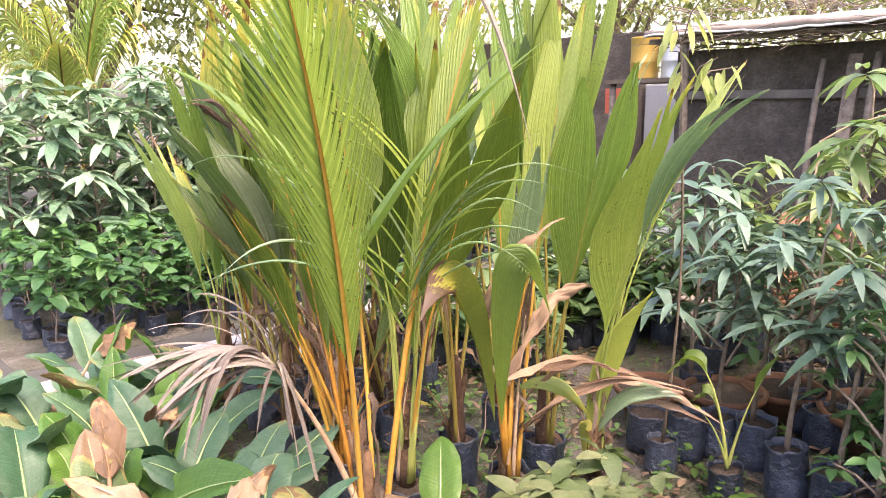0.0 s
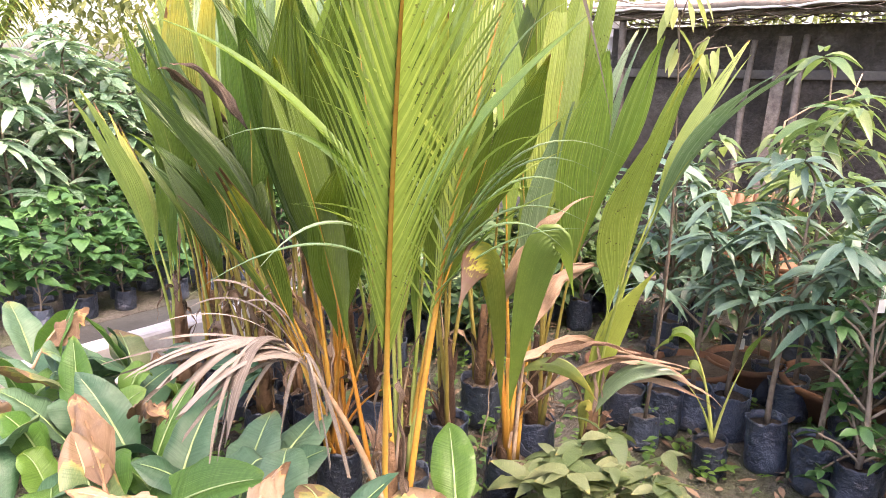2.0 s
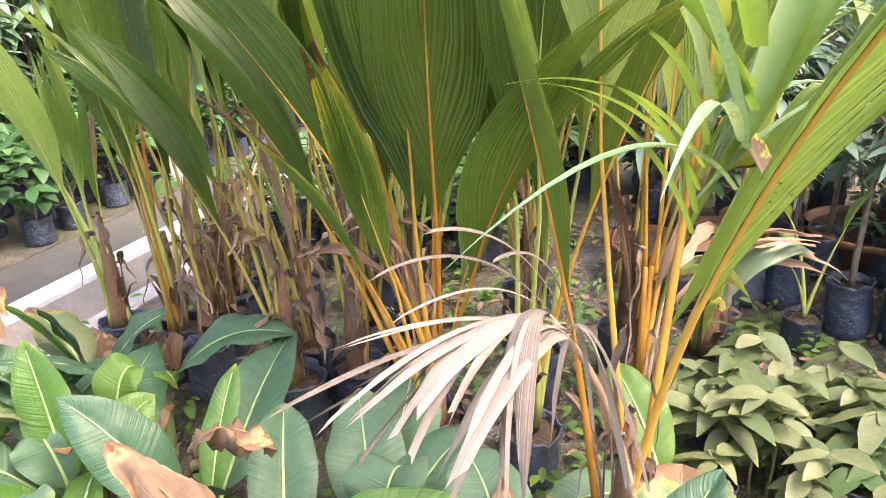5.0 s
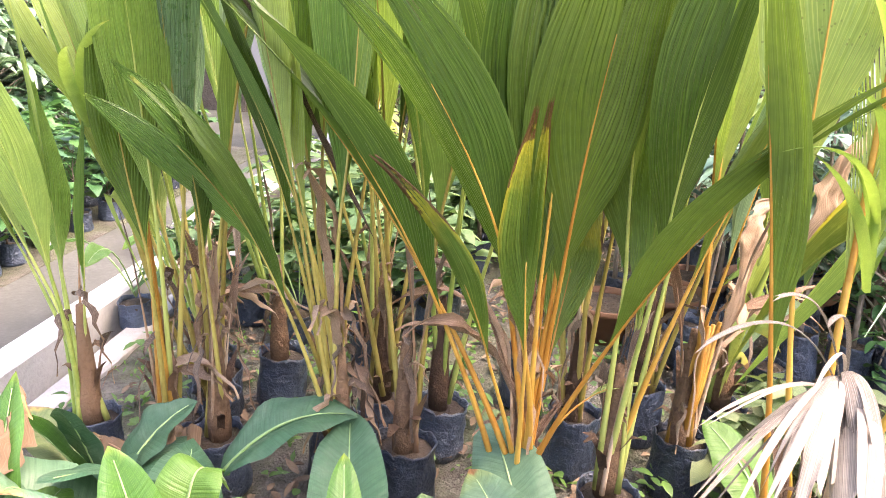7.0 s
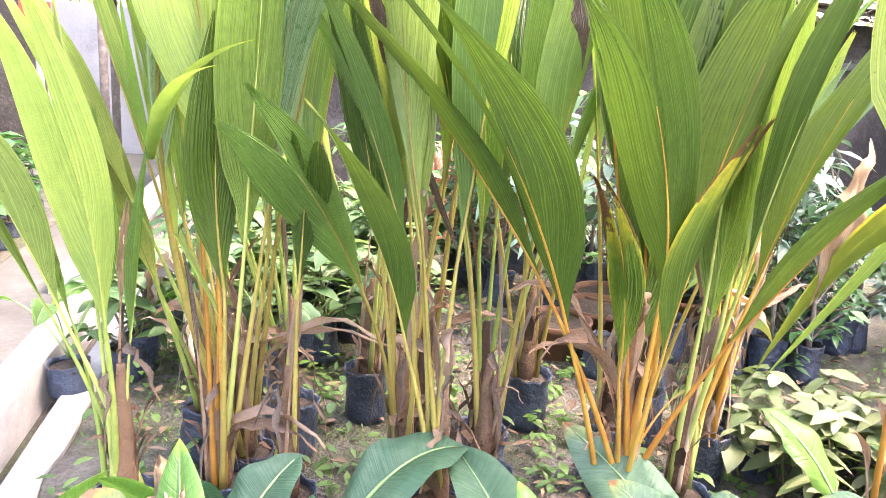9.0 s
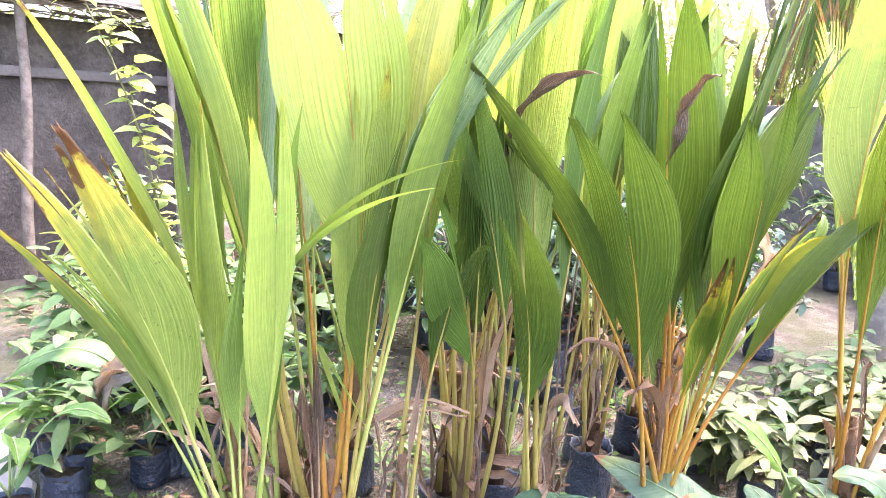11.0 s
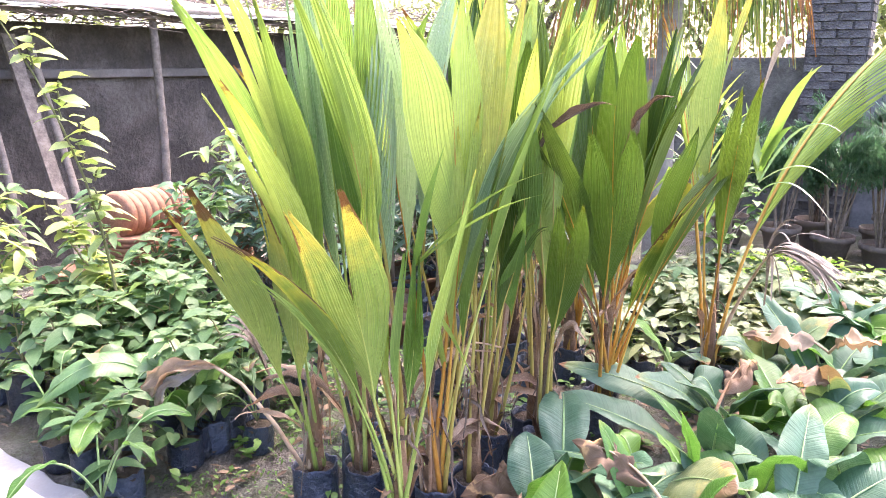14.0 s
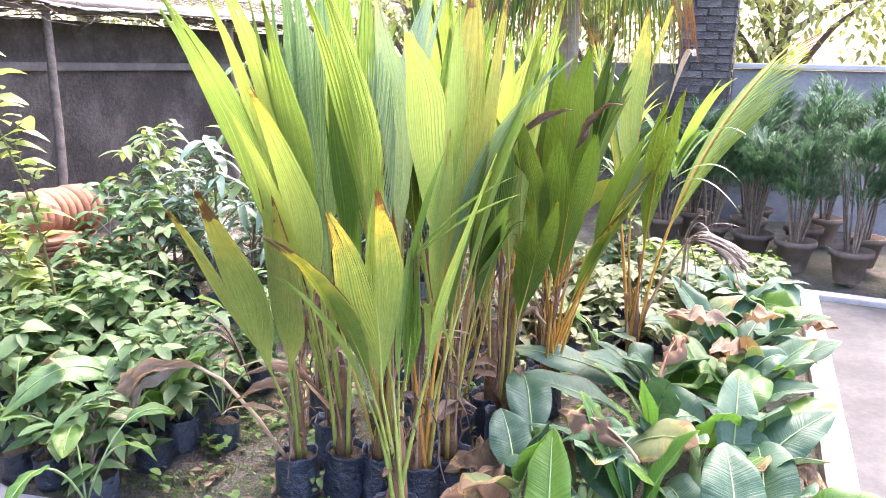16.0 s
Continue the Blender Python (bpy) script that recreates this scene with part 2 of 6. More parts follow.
WOOD = plain_mat("weathered_wood", (0.11, 0.09, 0.072), (0.24, 0.205, 0.17), 16.0, 0.85, 0.6, 70.0)
TERRA = plain_mat("terracotta", (0.19, 0.088, 0.050), (0.30, 0.155, 0.090), 9.0, 0.85, 0.4, 70.0, stain=((0.12, 0.085, 0.06), 0.6))
DARK_POT = plain_mat("mossy_clay_pot", (0.095, 0.075, 0.060), (0.185, 0.145, 0.115), 9.0, 0.85, 0.4, 60.0, stain=((0.22, 0.19, 0.15), 0.5))
BASIN = plain_mat("dark_fired_clay", (0.08, 0.040, 0.024), (0.17, 0.082, 0.042), 7.0, 0.75, 0.4, 60.0, stain=((0.16, 0.13, 0.10), 0.5))
CONCRETE = plain_mat("path_concrete", (0.074, 0.077, 0.070), (0.128, 0.132, 0.121), 2.2, 0.80, 0.35, 40.0, stain=((0.05, 0.048, 0.044), 0.6), spec=0.12)
KERB = plain_mat("whitewashed_concrete", (0.33, 0.32, 0.30), (0.50, 0.49, 0.465), 5.0, 0.8, 0.35, 60.0, stain=((0.38, 0.35, 0.31), 0.4))
WALL = plain_mat("sooty_plaster", (0.058, 0.050, 0.043), (0.165, 0.146, 0.126), 2.6, 0.95, 0.9, 30.0, 0.03, ((0.035, 0.031, 0.028), 0.7))
LEDGE = plain_mat("grey_plaster_ledge", (0.12, 0.11, 0.10), (0.23, 0.21, 0.19), 4.0, 0.9, 0.5, 40.0)
SHEET = plain_mat("white_plastic_sheet", (0.70, 0.70, 0.69), (0.86, 0.85, 0.83), 3.0, 0.55, 0.5, 18.0, 0.03, ((0.42, 0.38, 0.33), 0.45))
BRICK = plain_mat("grey_brick", (0.075, 0.070, 0.066), (0.165, 0.155, 0.145), 6.0, 0.9, 0.8, 50.0, 0.02, ((0.26, 0.25, 0.235), 0.6))
WHITEWALL = plain_mat("pale_distemper", (0.17, 0.178, 0.185), (0.28, 0.288, 0.295), 2.5, 0.9, 0.3, 40.0, stain=((0.36, 0.36, 0.36), 0.6))
RED = plain_mat("red_painted_board", (0.32, 0.06, 0.035), (0.42, 0.10, 0.06), 6.0, 0.6, 0.2)
YELLOW = plain_mat("yellow_drum_paint", (0.34, 0.225, 0.045), (0.46, 0.34, 0.10), 6.0, 0.5, 0.2)
STEEL = plain_mat("galvanised_steel", (0.42, 0.45, 0.48), (0.62, 0.65, 0.68), 6.0, 0.42, 0.2, metal=0.6)
MOSSY = plain_mat("mossy_dark_wall", (0.07, 0.066, 0.054), (0.18, 0.17, 0.145), 3.0, 0.95, 0.6, 30.0, 0.02, ((0.06, 0.07, 0.04), 0.5))
TRUNK = plain_mat("palm_trunk_bark", (0.20, 0.18, 0.15), (0.36, 0.33, 0.28), 12.0, 0.85, 0.6, 60.0)
TAG = plain_mat("white_card", (0.72, 0.72, 0.70), (0.85, 0.85, 0.83), 20.0, 0.7, 0.05)


def ground_mat():
    m, nt, b, out = mat_base("bare_soil_with_moss")
    pos = n_coord(nt)
    col = n_mix(nt, n_ramp(nt, n_noise(nt, 5.0, 6.0, 0.65, pos), 0.3, 0.7), (0.085, 0.077, 0.062), (0.20, 0.184, 0.158))
    moss = n_ramp(nt, n_noise(nt, 2.1, 6.0, 0.7, pos), 0.40, 0.60, 0.0, 0.75)
    col = n_mix(nt, moss, col, (0.075, 0.098, 0.040))
    col = n_mix(nt, n_ramp(nt, n_noise(nt, 60.0, 3.0, 0.6, pos), 0.4, 0.7, 0.0, 0.55), col, (0.055, 0.045, 0.035))
    nt.links.new(col, b.inputs["Base Color"])
    b.inputs["Roughness"].default_value = 0.95
    n_bump(nt, b, n_math(nt, "ADD", n_noise(nt, 14.0, 5.0, 0.7, pos), n_noise(nt, 90.0, 3.0, 0.6, pos)), 0.9, 0.03)
    return m


GROUND = ground_mat()


# ---------------------------------------------------------------- mesh helpers
class Soup:
    """Collects faces for one mesh, with how far along and across a leaf each point lies."""

    def __init__(self):
        self.v, self.f, self.al, self.ac = [], [], [], []

    def grid(self, rows, al=None, ac=None):
        n, m, o = len(rows), len(rows[0]), len(self.v)
        for i, row in enumerate(rows):
            for j, p in enumerate(row):
                self.v.append(tuple(p))
                self.al.append(al[i][j] if al else 0.5)
                self.ac.append(ac[i][j] if ac else 0.5)
        for i in range(n - 1):
            for j in range(m - 1):
                a = o + i * m + j
                self.f.append((a, a + 1, a + m + 1, a + m))

    def tube(self, pts, radii, sides=6, cap=True, al=0.2):
        o, n = len(self.v), len(pts)
        side = Vector((1, 0.13, 0.07))
        for i, p in enumerate(pts):
            t = (Vector(pts[min(i + 1, n - 1)]) - Vector(pts[max(i - 1, 0)])).normalized()
            side = (side - t * side.dot(t)).normalized()
            up = t.cross(side)
            for k in range(sides):
                a = 2 * math.pi * k / sides
                self.v.append(tuple(Vector(p) + (side * math.cos(a) + up * math.sin(a)) * radii[i]))
                self.al.append(al)
                self.ac.append(k / sides)
        for i in range(n - 1):
            for k in range(sides):
                a, b = o + i * sides + k, o + i * sides + (k + 1) % sides
                self.f.append((a, b, b + sides, a + sides))
        if cap:
            self.f.append(tuple(o + k for k in reversed(range(sides))))
            self.f.append(tuple(o + (n - 1) * sides + k for k in range(sides)))

    def lathe(self, profile, sides=20, centre=(0, 0, 0), wob=0.0):
        o, n = len(self.v), len(profile)
        for i, (r, z) in enumerate(profile):
            for k in range(sides):
                a = 2 * math.pi * k / sides
                rr = r * (1 + wob * noise.noise((math.cos(a) * 2.2 + centre[0] * 7, math.sin(a) * 2.2, z * 11 + centre[1] * 5)))
                self.v.append((centre[0] + rr * math.cos(a), centre[1] + rr * math.sin(a), centre[2] + z))
                self.al.append(0.5)
                self.ac.append(0.5)
        for i in range(n - 1):
            for k in range(sides):
                a, b = o + i * sides + k, o + i * sides + (k + 1) % sides
                self.f.append((a, b, b + sides, a + sides))

    def box(self, a, b, ax=Vector((1, 0, 0)), ay=Vector((0, 1, 0)), origin=Vector((0, 0, 0))):
        o = len(self.v)
        for z in (a[2], b[2]):
            for x, y in ((a[0], a[1]), (b[0], a[1]), (b[0], b[1]), (a[0], b[1])):
                self.v.append(tuple(origin + ax * x + ay * y + Vector((0, 0, z))))
                self.al.append(0.5)
                self.ac.append(0.5)
        for q in ((3, 2, 1, 0), (4, 5, 6, 7), (0, 1, 5, 4), (1, 2, 6, 5), (2, 3, 7, 6), (3, 0, 4, 7)):
            self.f.append(tuple(o + i for i in q))

    def mesh(self, name, mat, smooth=True):
        me = bpy.data.meshes.new(name)
        me.from_pydata(self.v, [], self.f)
        for key, val in (("along", self.al), ("across", self.ac)):
            at = me.attributes.new(key, "FLOAT", "POINT")
            at.data.foreach_set("value", val)
        me.materials.append(mat)
        if smooth:
            me.polygons.foreach_set("use_smooth", [True] * len(me.polygons))
        me.update()
        return me


def part(name, soup, mat, parent=None, label="", smooth=True):
    me = soup.mesh(name, mat, smooth) if isinstance(soup, Soup) else soup
    ob = new(name, me)
    if parent is not None:
        ob.parent = parent
    if label:
        tagged(ob, label)
    return ob


def thing(name, at, label, category, group="", kind=""):
    ob = new(name)
    ob.empty_display_size = 0.05
    ob.location = at
    return tagged(ob, label, category, group, kind)


def bevelled(ob, width, segments=2):
    bm = bmesh.new()
    bm.from_mesh(ob.data)
    bmesh.ops.bevel(bm, geom=bm.edges[:], offset=width, segments=segments, affect="EDGES", profile=0.6)
    bm.to_mesh(ob.data)
    bm.free()
    return ob


def bez(a, b, c, u):
    if u > 1:
        return c + (c - b) * 2 * (u - 1)
    return a * (1 - u) ** 2 + b * 2 * u * (1 - u) + c * u * u


def bez_t(a, b, c, u):
    u = min(u, 1.0)
    return ((b - a) * (1 - u) + (c - b) * u).normalized()


def simple_leaf(soup, base, aim, length, width, droop=0.3, fold=0.25, n=5, roll=0.0, wave=0.0, shape=1.0):
    """One simple leaf from base along aim, bending down by droop, folded along its rib."""
    aim = Vector(aim).normalized()
    side = aim.cross(Vector((0, 0, 1)))
    side = side.normalized() if side.length > 1e-3 else Vector((1, 0, 0))
    up = side.cross(aim)
    if roll:
        side, up = side * math.cos(roll) + up * math.sin(roll), up * math.cos(roll) - side * math.sin(roll)
    rows, al, ac = [], [], []
    for i in range(n):
        u = i / (n - 1)
        c = Vector(base) + aim * length * u - Vector((0, 0, 1)) * droop * length * u * u
        hw = 0.5 * width * max(0.04, math.sin(math.pi * min(1.0, 0.06 + 0.94 * u ** shape)) ** 0.8)
        wv = up * wave * hw * math.sin(u * 11)
        rows.append([c + side * hw + up * fold * hw + wv, c, c - side * hw + up * fold * hw - wv])
        al.append([u] * 3)
        ac.append([1.0, 0.0, 1.0])
    soup.grid(rows, al, ac)


# ---------------------------------------------------------------- grow bags
def bag_mesh(r, h, seed, sides=40):
    """A filled plastic bag: slack wall with vertical creases and dents, and a crumpled turned-down rim."""
    s = Soup()
    prof = [(r * 0.84, 0.0), (r * 0.98, h * 0.06), (r * 1.03, h * 0.18), (r * 1.01, h * 0.32), (r * 0.98, h * 0.46), (r * 0.99, h * 0.60), (r * 0.96, h * 0.74), (r * 0.98, h * 0.86),
            (r * 0.99, h * 0.96), (r * 1.02, h * 1.02), (r * 0.97, h * 1.01), (r * 0.95, h * 0.86)]
    s.lathe(prof, sides, wob=0.05)
    for i, p in enumerate(s.v):
        a = math.atan2(p[1], p[0])
        q = p[2] / h
        crease = abs(noise.noise((math.cos(a) * 4.2 + seed, math.sin(a) * 4.2, q * 1.6 + seed)))
        dent = noise.noise((math.cos(a) * 2.3 + seed * 3, math.sin(a) * 2.3, q * 4.0))
        k = 1 + 0.02 - 0.17 * crease * (0.35 + 0.65 * q) + 0.07 * dent
        lift = 0.07 * h * noise.noise((math.cos(a) * 2.5, math.sin(a) * 2.5, seed + 3)) * max(0.0, q) ** 3
        s.v[i] = (p[0] * k, p[1] * k, p[2] + lift)
    return s.mesh("grow_bag", BAG)


def soil_mesh(r, h):
    s = Soup()
    s.lathe([(0.002, h * 0.90), (r * 0.5, h * 0.91), (r * 1.0, h * 0.87), (r * 0.98, h * 0.80)], 14, wob=0.1)
    return s.mesh("soil", SOIL)


BAGS = [(bag_mesh(0.074, 0.205, i), soil_mesh(0.069, 0.205)) for i in range(4)]
SMALL_BAGS = [(bag_mesh(0.062, 0.15, i + 7), soil_mesh(0.058, 0.15)) for i in range(4)]


def bagged(root, small=False, k=None):
    b, so = (SMALL_BAGS if small else BAGS)[random.randrange(4) if k is None else k]
    p = part("grow_bag", b, None, root)
    p.rotation_euler = (rnd(-0.08, 0.08), rnd(-0.08, 0.08), rnd(0, 6.28))
    girth = rnd(0.95, 1.15)
    p.scale = (girth, girth, rnd(0.78, 1.0))
    part("soil", so, None, p)
    return p

# ---------------------------------------------------------------- ground, paths, kerbs, walls
def ground():
    s = Soup()
    cuts = [-60, -30, -15, -8, -5] + [-3.4 + 0.14 * i for i in range(72)] + [8, 12, 20, 35, 60]
    rows = []
    for y in cuts:
        row = []
        for x in cuts:
            p = sw(x, y)
            z = 0.022 * noise.fractal(Vector((p.x * 2.2, p.y * 2.2, 0)), 0.7, 2.0, 4) if abs(x) < 8 and abs(y) < 8 else 0
            if x < 0.36 or y > 3.56:
                z = -0.05
            row.append((p.x, p.y, z))
        rows.append(row)
    s.grid(rows)
    ob = part("ground", s, GROUND)
    tagged(ob, "bare damp nursery soil with moss and weeds", "ground", kind="structure")


def slab(name, s0, s1, w0, w1, z0, z1, mat, label, category, bev=0.012):
    s = Soup()
    s.box((s0, w0, z0), (s1, w1, z1), Vector((R2, R2, 0)), Vector((-R2, R2, 0)))
    ob = part(name, s, mat, smooth=False)
    if bev:
        bevelled(ob, bev)
    return tagged(ob, label, category, kind="structure")


ground()
slab("path_north_west", -3.4, 9.0, 3.74, 8.0, -0.06, 0.006, CONCRETE, "grey worn concrete walkway beside the raised kerb", "path", 0)
slab("path_south_west", -3.4, 0.24, -0.50, 3.735, -0.06, 0.012, CONCRETE, "wet grey concrete walkway beside the planting bed", "path", 0)


slab("soil_bed", 1.05, 6.6, 4.32, 6.75, -0.03, 0.010, GROUND, "dark bare soil under the rows of seedlings beyond the walkway", "soil", 0)


def kerb_run(name, s0, s1, w0, w1, h, label, rag=0.0):
    """A cast kerb with slightly uneven arrises."""
    s = Soup()
    n = max(2, int((s1 - s0) / 0.12))
    rows = []
    for i in range(n + 1):
        a = s0 + (s1 - s0) * i / n
        j = rag * noise.noise((a * 7, 1, 2))
        k = rag * noise.noise((a * 5, 4, 2))
        prof = [(w0 - j, -0.06), (w0 - j, h - 0.012), (w0 + 0.012 - j, h + k * 0.3), (w1 - 0.012, h + k * 0.3), (w1, h - 0.012), (w1, -0.06)]
        rows.append([sw(a, w, z) for w, z in prof])
    s.grid(rows)
    for r in (rows[0], rows[-1]):
        o = len(s.v)
        s.v += [tuple(p) for p in r]
        s.al += [0.5] * 6
        s.ac += [0.5] * 6
        s.f.append(tuple(range(o, o + 6)))
    ob = part(name, s, KERB, smooth=False)
    return tagged(ob, label, "kerb", kind="structure")


kerb_run("kerb_north_west", 0.40, 3.75, 3.62, 3.75, 0.13, "whitewashed concrete kerb along the walkway")
kerb_run("kerb_step", 3.76, 8.6, 3.76, 3.93, 0.10, "whitewashed concrete kerb further along the walkway")
kerb_run("kerb_ledge", 0.36, 3.9, 3.45, 3.56, 0.022, "ragged white cement ledge at the foot of the kerb", 0.03)


def kerb_south_west():
    s = Soup()
    rows = []
    for i in range(31):
        w = -0.50 + 4.05 * i / 30
        prof = [(0.235, -0.05), (0.235, 0.045), (0.245, 0.055), (0.34, 0.055), (0.352, 0.045), (0.352, -0.05)]
        rows.append([sw(a + 0.006 * noise.noise((w * 5, a * 9, 0)), w, z) for a, z in prof])
    s.grid(rows)
    tagged(part("kerb_south_west", s, KERB, smooth=False), "low pale concrete edging of the planting bed", "kerb", kind="structure")


kerb_south_west()
slab("kerb_end", -3.4, 0.36, -0.62, -0.505, -0.05, 0.05, KERB, "low pale concrete edging at the walkway's end", "kerb")

WALL_S = 6.15
slab("wall_north_east", WALL_S, WALL_S + 0.22, -4.0, 3.35, -0.05, 1.83, WALL, "soot-black plastered boundary wall under a plastic sheet roof", "wall", 0.02)
slab("wall_ledge", WALL_S - 0.05, WALL_S - 0.003, -4.0, 3.34, 1.42, 1.49, LEDGE, "grey plaster band along the dark wall", "ledge", 0.012)


def brick_pillar():
    at = sw(1.36, -3.35)
    s = Soup()
    s.box((-0.25, -0.25, -0.05), (0.25, 0.25, 2.9), Vector((R2, R2, 0)), Vector((-R2, R2, 0)))
    ob = part("brick_pillar", s, BRICK, smooth=False)
    ob.location = at
    tagged(ob, "tall weathered grey brick pillar beside a pale wall", "pillar", kind="structure")
    b = Soup()
    b.box((-0.115, -0.012, -0.032), (0.115, 0.012, 0.032))
    me = b.mesh("brick", BRICK, False)
    half = Soup()
    half.box((-0.05, -0.012, -0.032), (0.05, 0.012, 0.032))
    mh = half.mesh("brick", BRICK, False)
    for face in range(2):
        for r in range(38):
            off = 0.0 if r % 2 else 0.125
            for k, (x, mm) in enumerate([(-0.125, me), (0.125, me)] if r % 2 else [(-0.19, mh), (0.0, me), (0.19, mh)]):
                o = part("brick", mm, None, ob)
                z = 0.02 + 0.076 * r + 0.032
                if face == 0:
                    o.matrix_basis = Matrix.Translation(Vector((-R2, R2, 0)) * 0.256 + Vector((R2, R2, 0)) * x + Vector((0, 0, z))) @ pose(0, 0, 0, 0, 0, 45)
                else:
                    o.matrix_basis = Matrix.Translation(Vector((-R2, -R2, 0)) * 0.256 + Vector((-R2, R2, 0)) * x + Vector((0, 0, z))) @ pose(0, 0, 0, 0, 0, 135)


slab("wall_far_north", 9.0, 9.2, 2.6, 5.35, -0.05, 1.62, WHITEWALL, "pale whitewashed wall beyond the nursery path", "wall", 0.02)
slab("shed_wall", 8.9, 9.1, 5.4, 8.2, -0.05, 2.3, WALL, "dark shed front beyond the nursery path", "wall", 0.02)
slab("wall_south_east", -4.5, 1.08, -3.55, -3.35, -0.05, 1.56, WHITEWALL, "pale blue-white stained garden wall", "wall", 0.02)
slab("wall_coping", -4.5, 1.08, -3.60, -3.30, 1.565, 1.62, KERB, "white coping on the garden wall", "coping", 0.012)
slab("wall_east", 1.62, 6.1, -3.55, -3.35, -0.05, 1.6, MOSSY, "dark stained garden wall behind potted trees", "wall", 0.02)


# ---------------------------------------------------------------- roof of plastic sheet on poles along the wall
def lean_to():
    root = thing("lean_to_roof", sw(5.9, -0.3), "lean-to roof of white plastic sheet tied over rough poles", "roof")
    o = Vector(root.location)
    s = Soup()
    rows = []
    for i in range(81):
        w = -4.0 + 7.4 * i / 80
        row = []
        for j in range(13):
            a = 5.66 + 1.75 * j / 12
            z = 1.98 + 0.10 * (a - 5.66) + 0.020 * noise.noise((w * 3.1, a * 4, 0)) + 0.030 * noise.noise((w * 0.9, a * 2, 5))
            if j == 0:
                z -= 0.055 + 0.02 * noise.noise((w * 6, 3, 1))
            row.append(sw(a, w, z) - o)
        rows.append(row)
    s.grid(rows)
    ob = part("plastic_sheet", s, SHEET, root, "wrinkled white plastic sheet")
    m = ob.modifiers.new("thick", "SOLIDIFY")
    m.thickness = 0.012
    for a, z, r in ((5.70, 1.945, 0.026), (5.78, 1.89, 0.020), (6.5, 2.0, 0.03)):
        s = Soup()
        pts = [sw(a + 0.02 * noise.noise((i * 0.9, a, 0)), -4.0 + 7.4 * i / 30, z + 0.015 * noise.noise((i * 0.7, a, 3))) - o for i in range(31)]
        s.tube(pts, [r * (1 + 0.2 * noise.noise((i * 0.8, z, 7))) for i in range(31)], 7)
        part("pole", s, WOOD, root, "grey weathered horizontal pole")
    for w in (0.86, 3.1, -1.3, -3.6):
        s = Soup()
        pts = [sw(5.83 + 0.012 * math.sin(i * 1.3 + w), w + 0.014 * math.sin(i * 0.9), 0.0 + 1.92 * i / 8) - o for i in range(9)]
        s.tube(pts, [0.040 - 0.0012 * i for i in range(9)], 8)
        part("post", s, WOOD, root, "grey wooden post")
    s = Soup()
    for i in range(330):
        w = rnd(-3.8, 3.35)
        a = rnd(5.68, 7.2)
        p = sw(a, w, 2.0 + 0.10 * (a - 5.66) + rnd(0.0, 0.10))
        q = p + Vector((rnd(-1, 1), rnd(-1, 1), rnd(-0.15, 0.25))).normalized() * rnd(0.15, 0.6)
        mid = (p + q) / 2 + Vector((0, 0, rnd(0.0, 0.08)))
        s.tube([p - o, mid - o, q - o], [0.005, 0.004, 0.002], 4, False)
    for i in range(420):
        w = rnd(-3.8, 3.35)
        p = sw(rnd(5.75, 6.35), w, rnd(1.84, 2.0))
        q = p + sw(rnd(-0.1, 0.1), rnd(-0.45, 0.45), rnd(-0.06, 0.06))
        s.tube([p - o, (p + q) / 2 - o + Vector((0, 0, rnd(-0.03, 0.03))), q - o], [0.006, 0.005, 0.003], 4, False)
    for i in range(110):
        w = rnd(-3.8, 3.35)
        p = sw(5.66 + rnd(-0.03, 0.12), w, 1.92 + rnd(-0.05, 0.05))
        q = p + sw(rnd(-0.12, 0.05), rnd(-0.5, 0.5), rnd(-0.14, 0.02))
        s.tube([p - o, (p + q) / 2 - o + Vector((0, 0, rnd(-0.06, 0.02))), q - o], [0.004, 0.003, 0.002], 4, False)
    v = part("dry_vines", s, WOOD, root, "dry grey creeper stems over the sheet")
    v["kind"] = "stuff"


lean_to()


def leaning_pole(w, s, top, lean, r, flat):
    at = sw(s, w)
    root = thing("wooden_pole", at, "weathered grey pole leaning against the dark wall", "pole", "poles against the wall")
    so = Soup()
    q = sw(WALL_S - 0.08, w + lean, top) - at
    if flat:
        d = q.normalized()
        x = Vector((-R2, R2, 0))
        y = d.cross(x).normalized()
        rows = []
        for i in range(7):
            c = q * (i / 6)
            k = 1 + 0.08 * noise.noise((i, w * 9, 1))
            rows.append([c + x * r * k + y * r * 0.4, c - x * r * k + y * r * 0.4, c - x * r * k - y * r * 0.4, c + x * r * k - y * r * 0.4, c + x * r * k + y * r * 0.4])
        so.grid(rows)
        so.f.append((24 + 6, 24 + 7, 24 + 8, 24 + 9))
    else:
        so.tube([q * (i / 6) + Vector((0.01 * math.sin(i * 2 + w), 0, 0)) for i in range(7)], [r * (1.1 - 0.04 * i) for i in range(7)], 8)
    part("timber", so, WOOD, root, smooth=not flat)


for a in ((2.12, 5.70, 1.71, 0.0, 0.026, False), (1.84, 5.50, 1.73, 0.05, 0.046, True), (1.70, 5.55, 1.74, 0.05, 0.030, False)):
    leaning_pole(*a)


# ---------------------------------------------------------------- coconut seedlings
def weld(ob):
    bm = bmesh.new()
    bm.from_mesh(ob.data)
    bmesh.ops.remove_doubles(bm, verts=bm.verts[:], dist=0.0002)
    lay = bm.verts.layers.float["across"]
    for e in bm.edges:
        e.smooth = abs(e.verts[0][lay] - e.verts[1][lay]) > 0.01
    bm.to_mesh(ob.data)
    bm.free()
    return ob


def outline(u, peak=0.92):
    """Half-width of a whole leaf along its length, 0 at the stalk to 1 at the end."""
    return max(0.0, math.sin(math.pi * min(1.0, 0.02 + 0.93 * u ** peak))) ** (1.05 if u < 0.48 else 0.9)


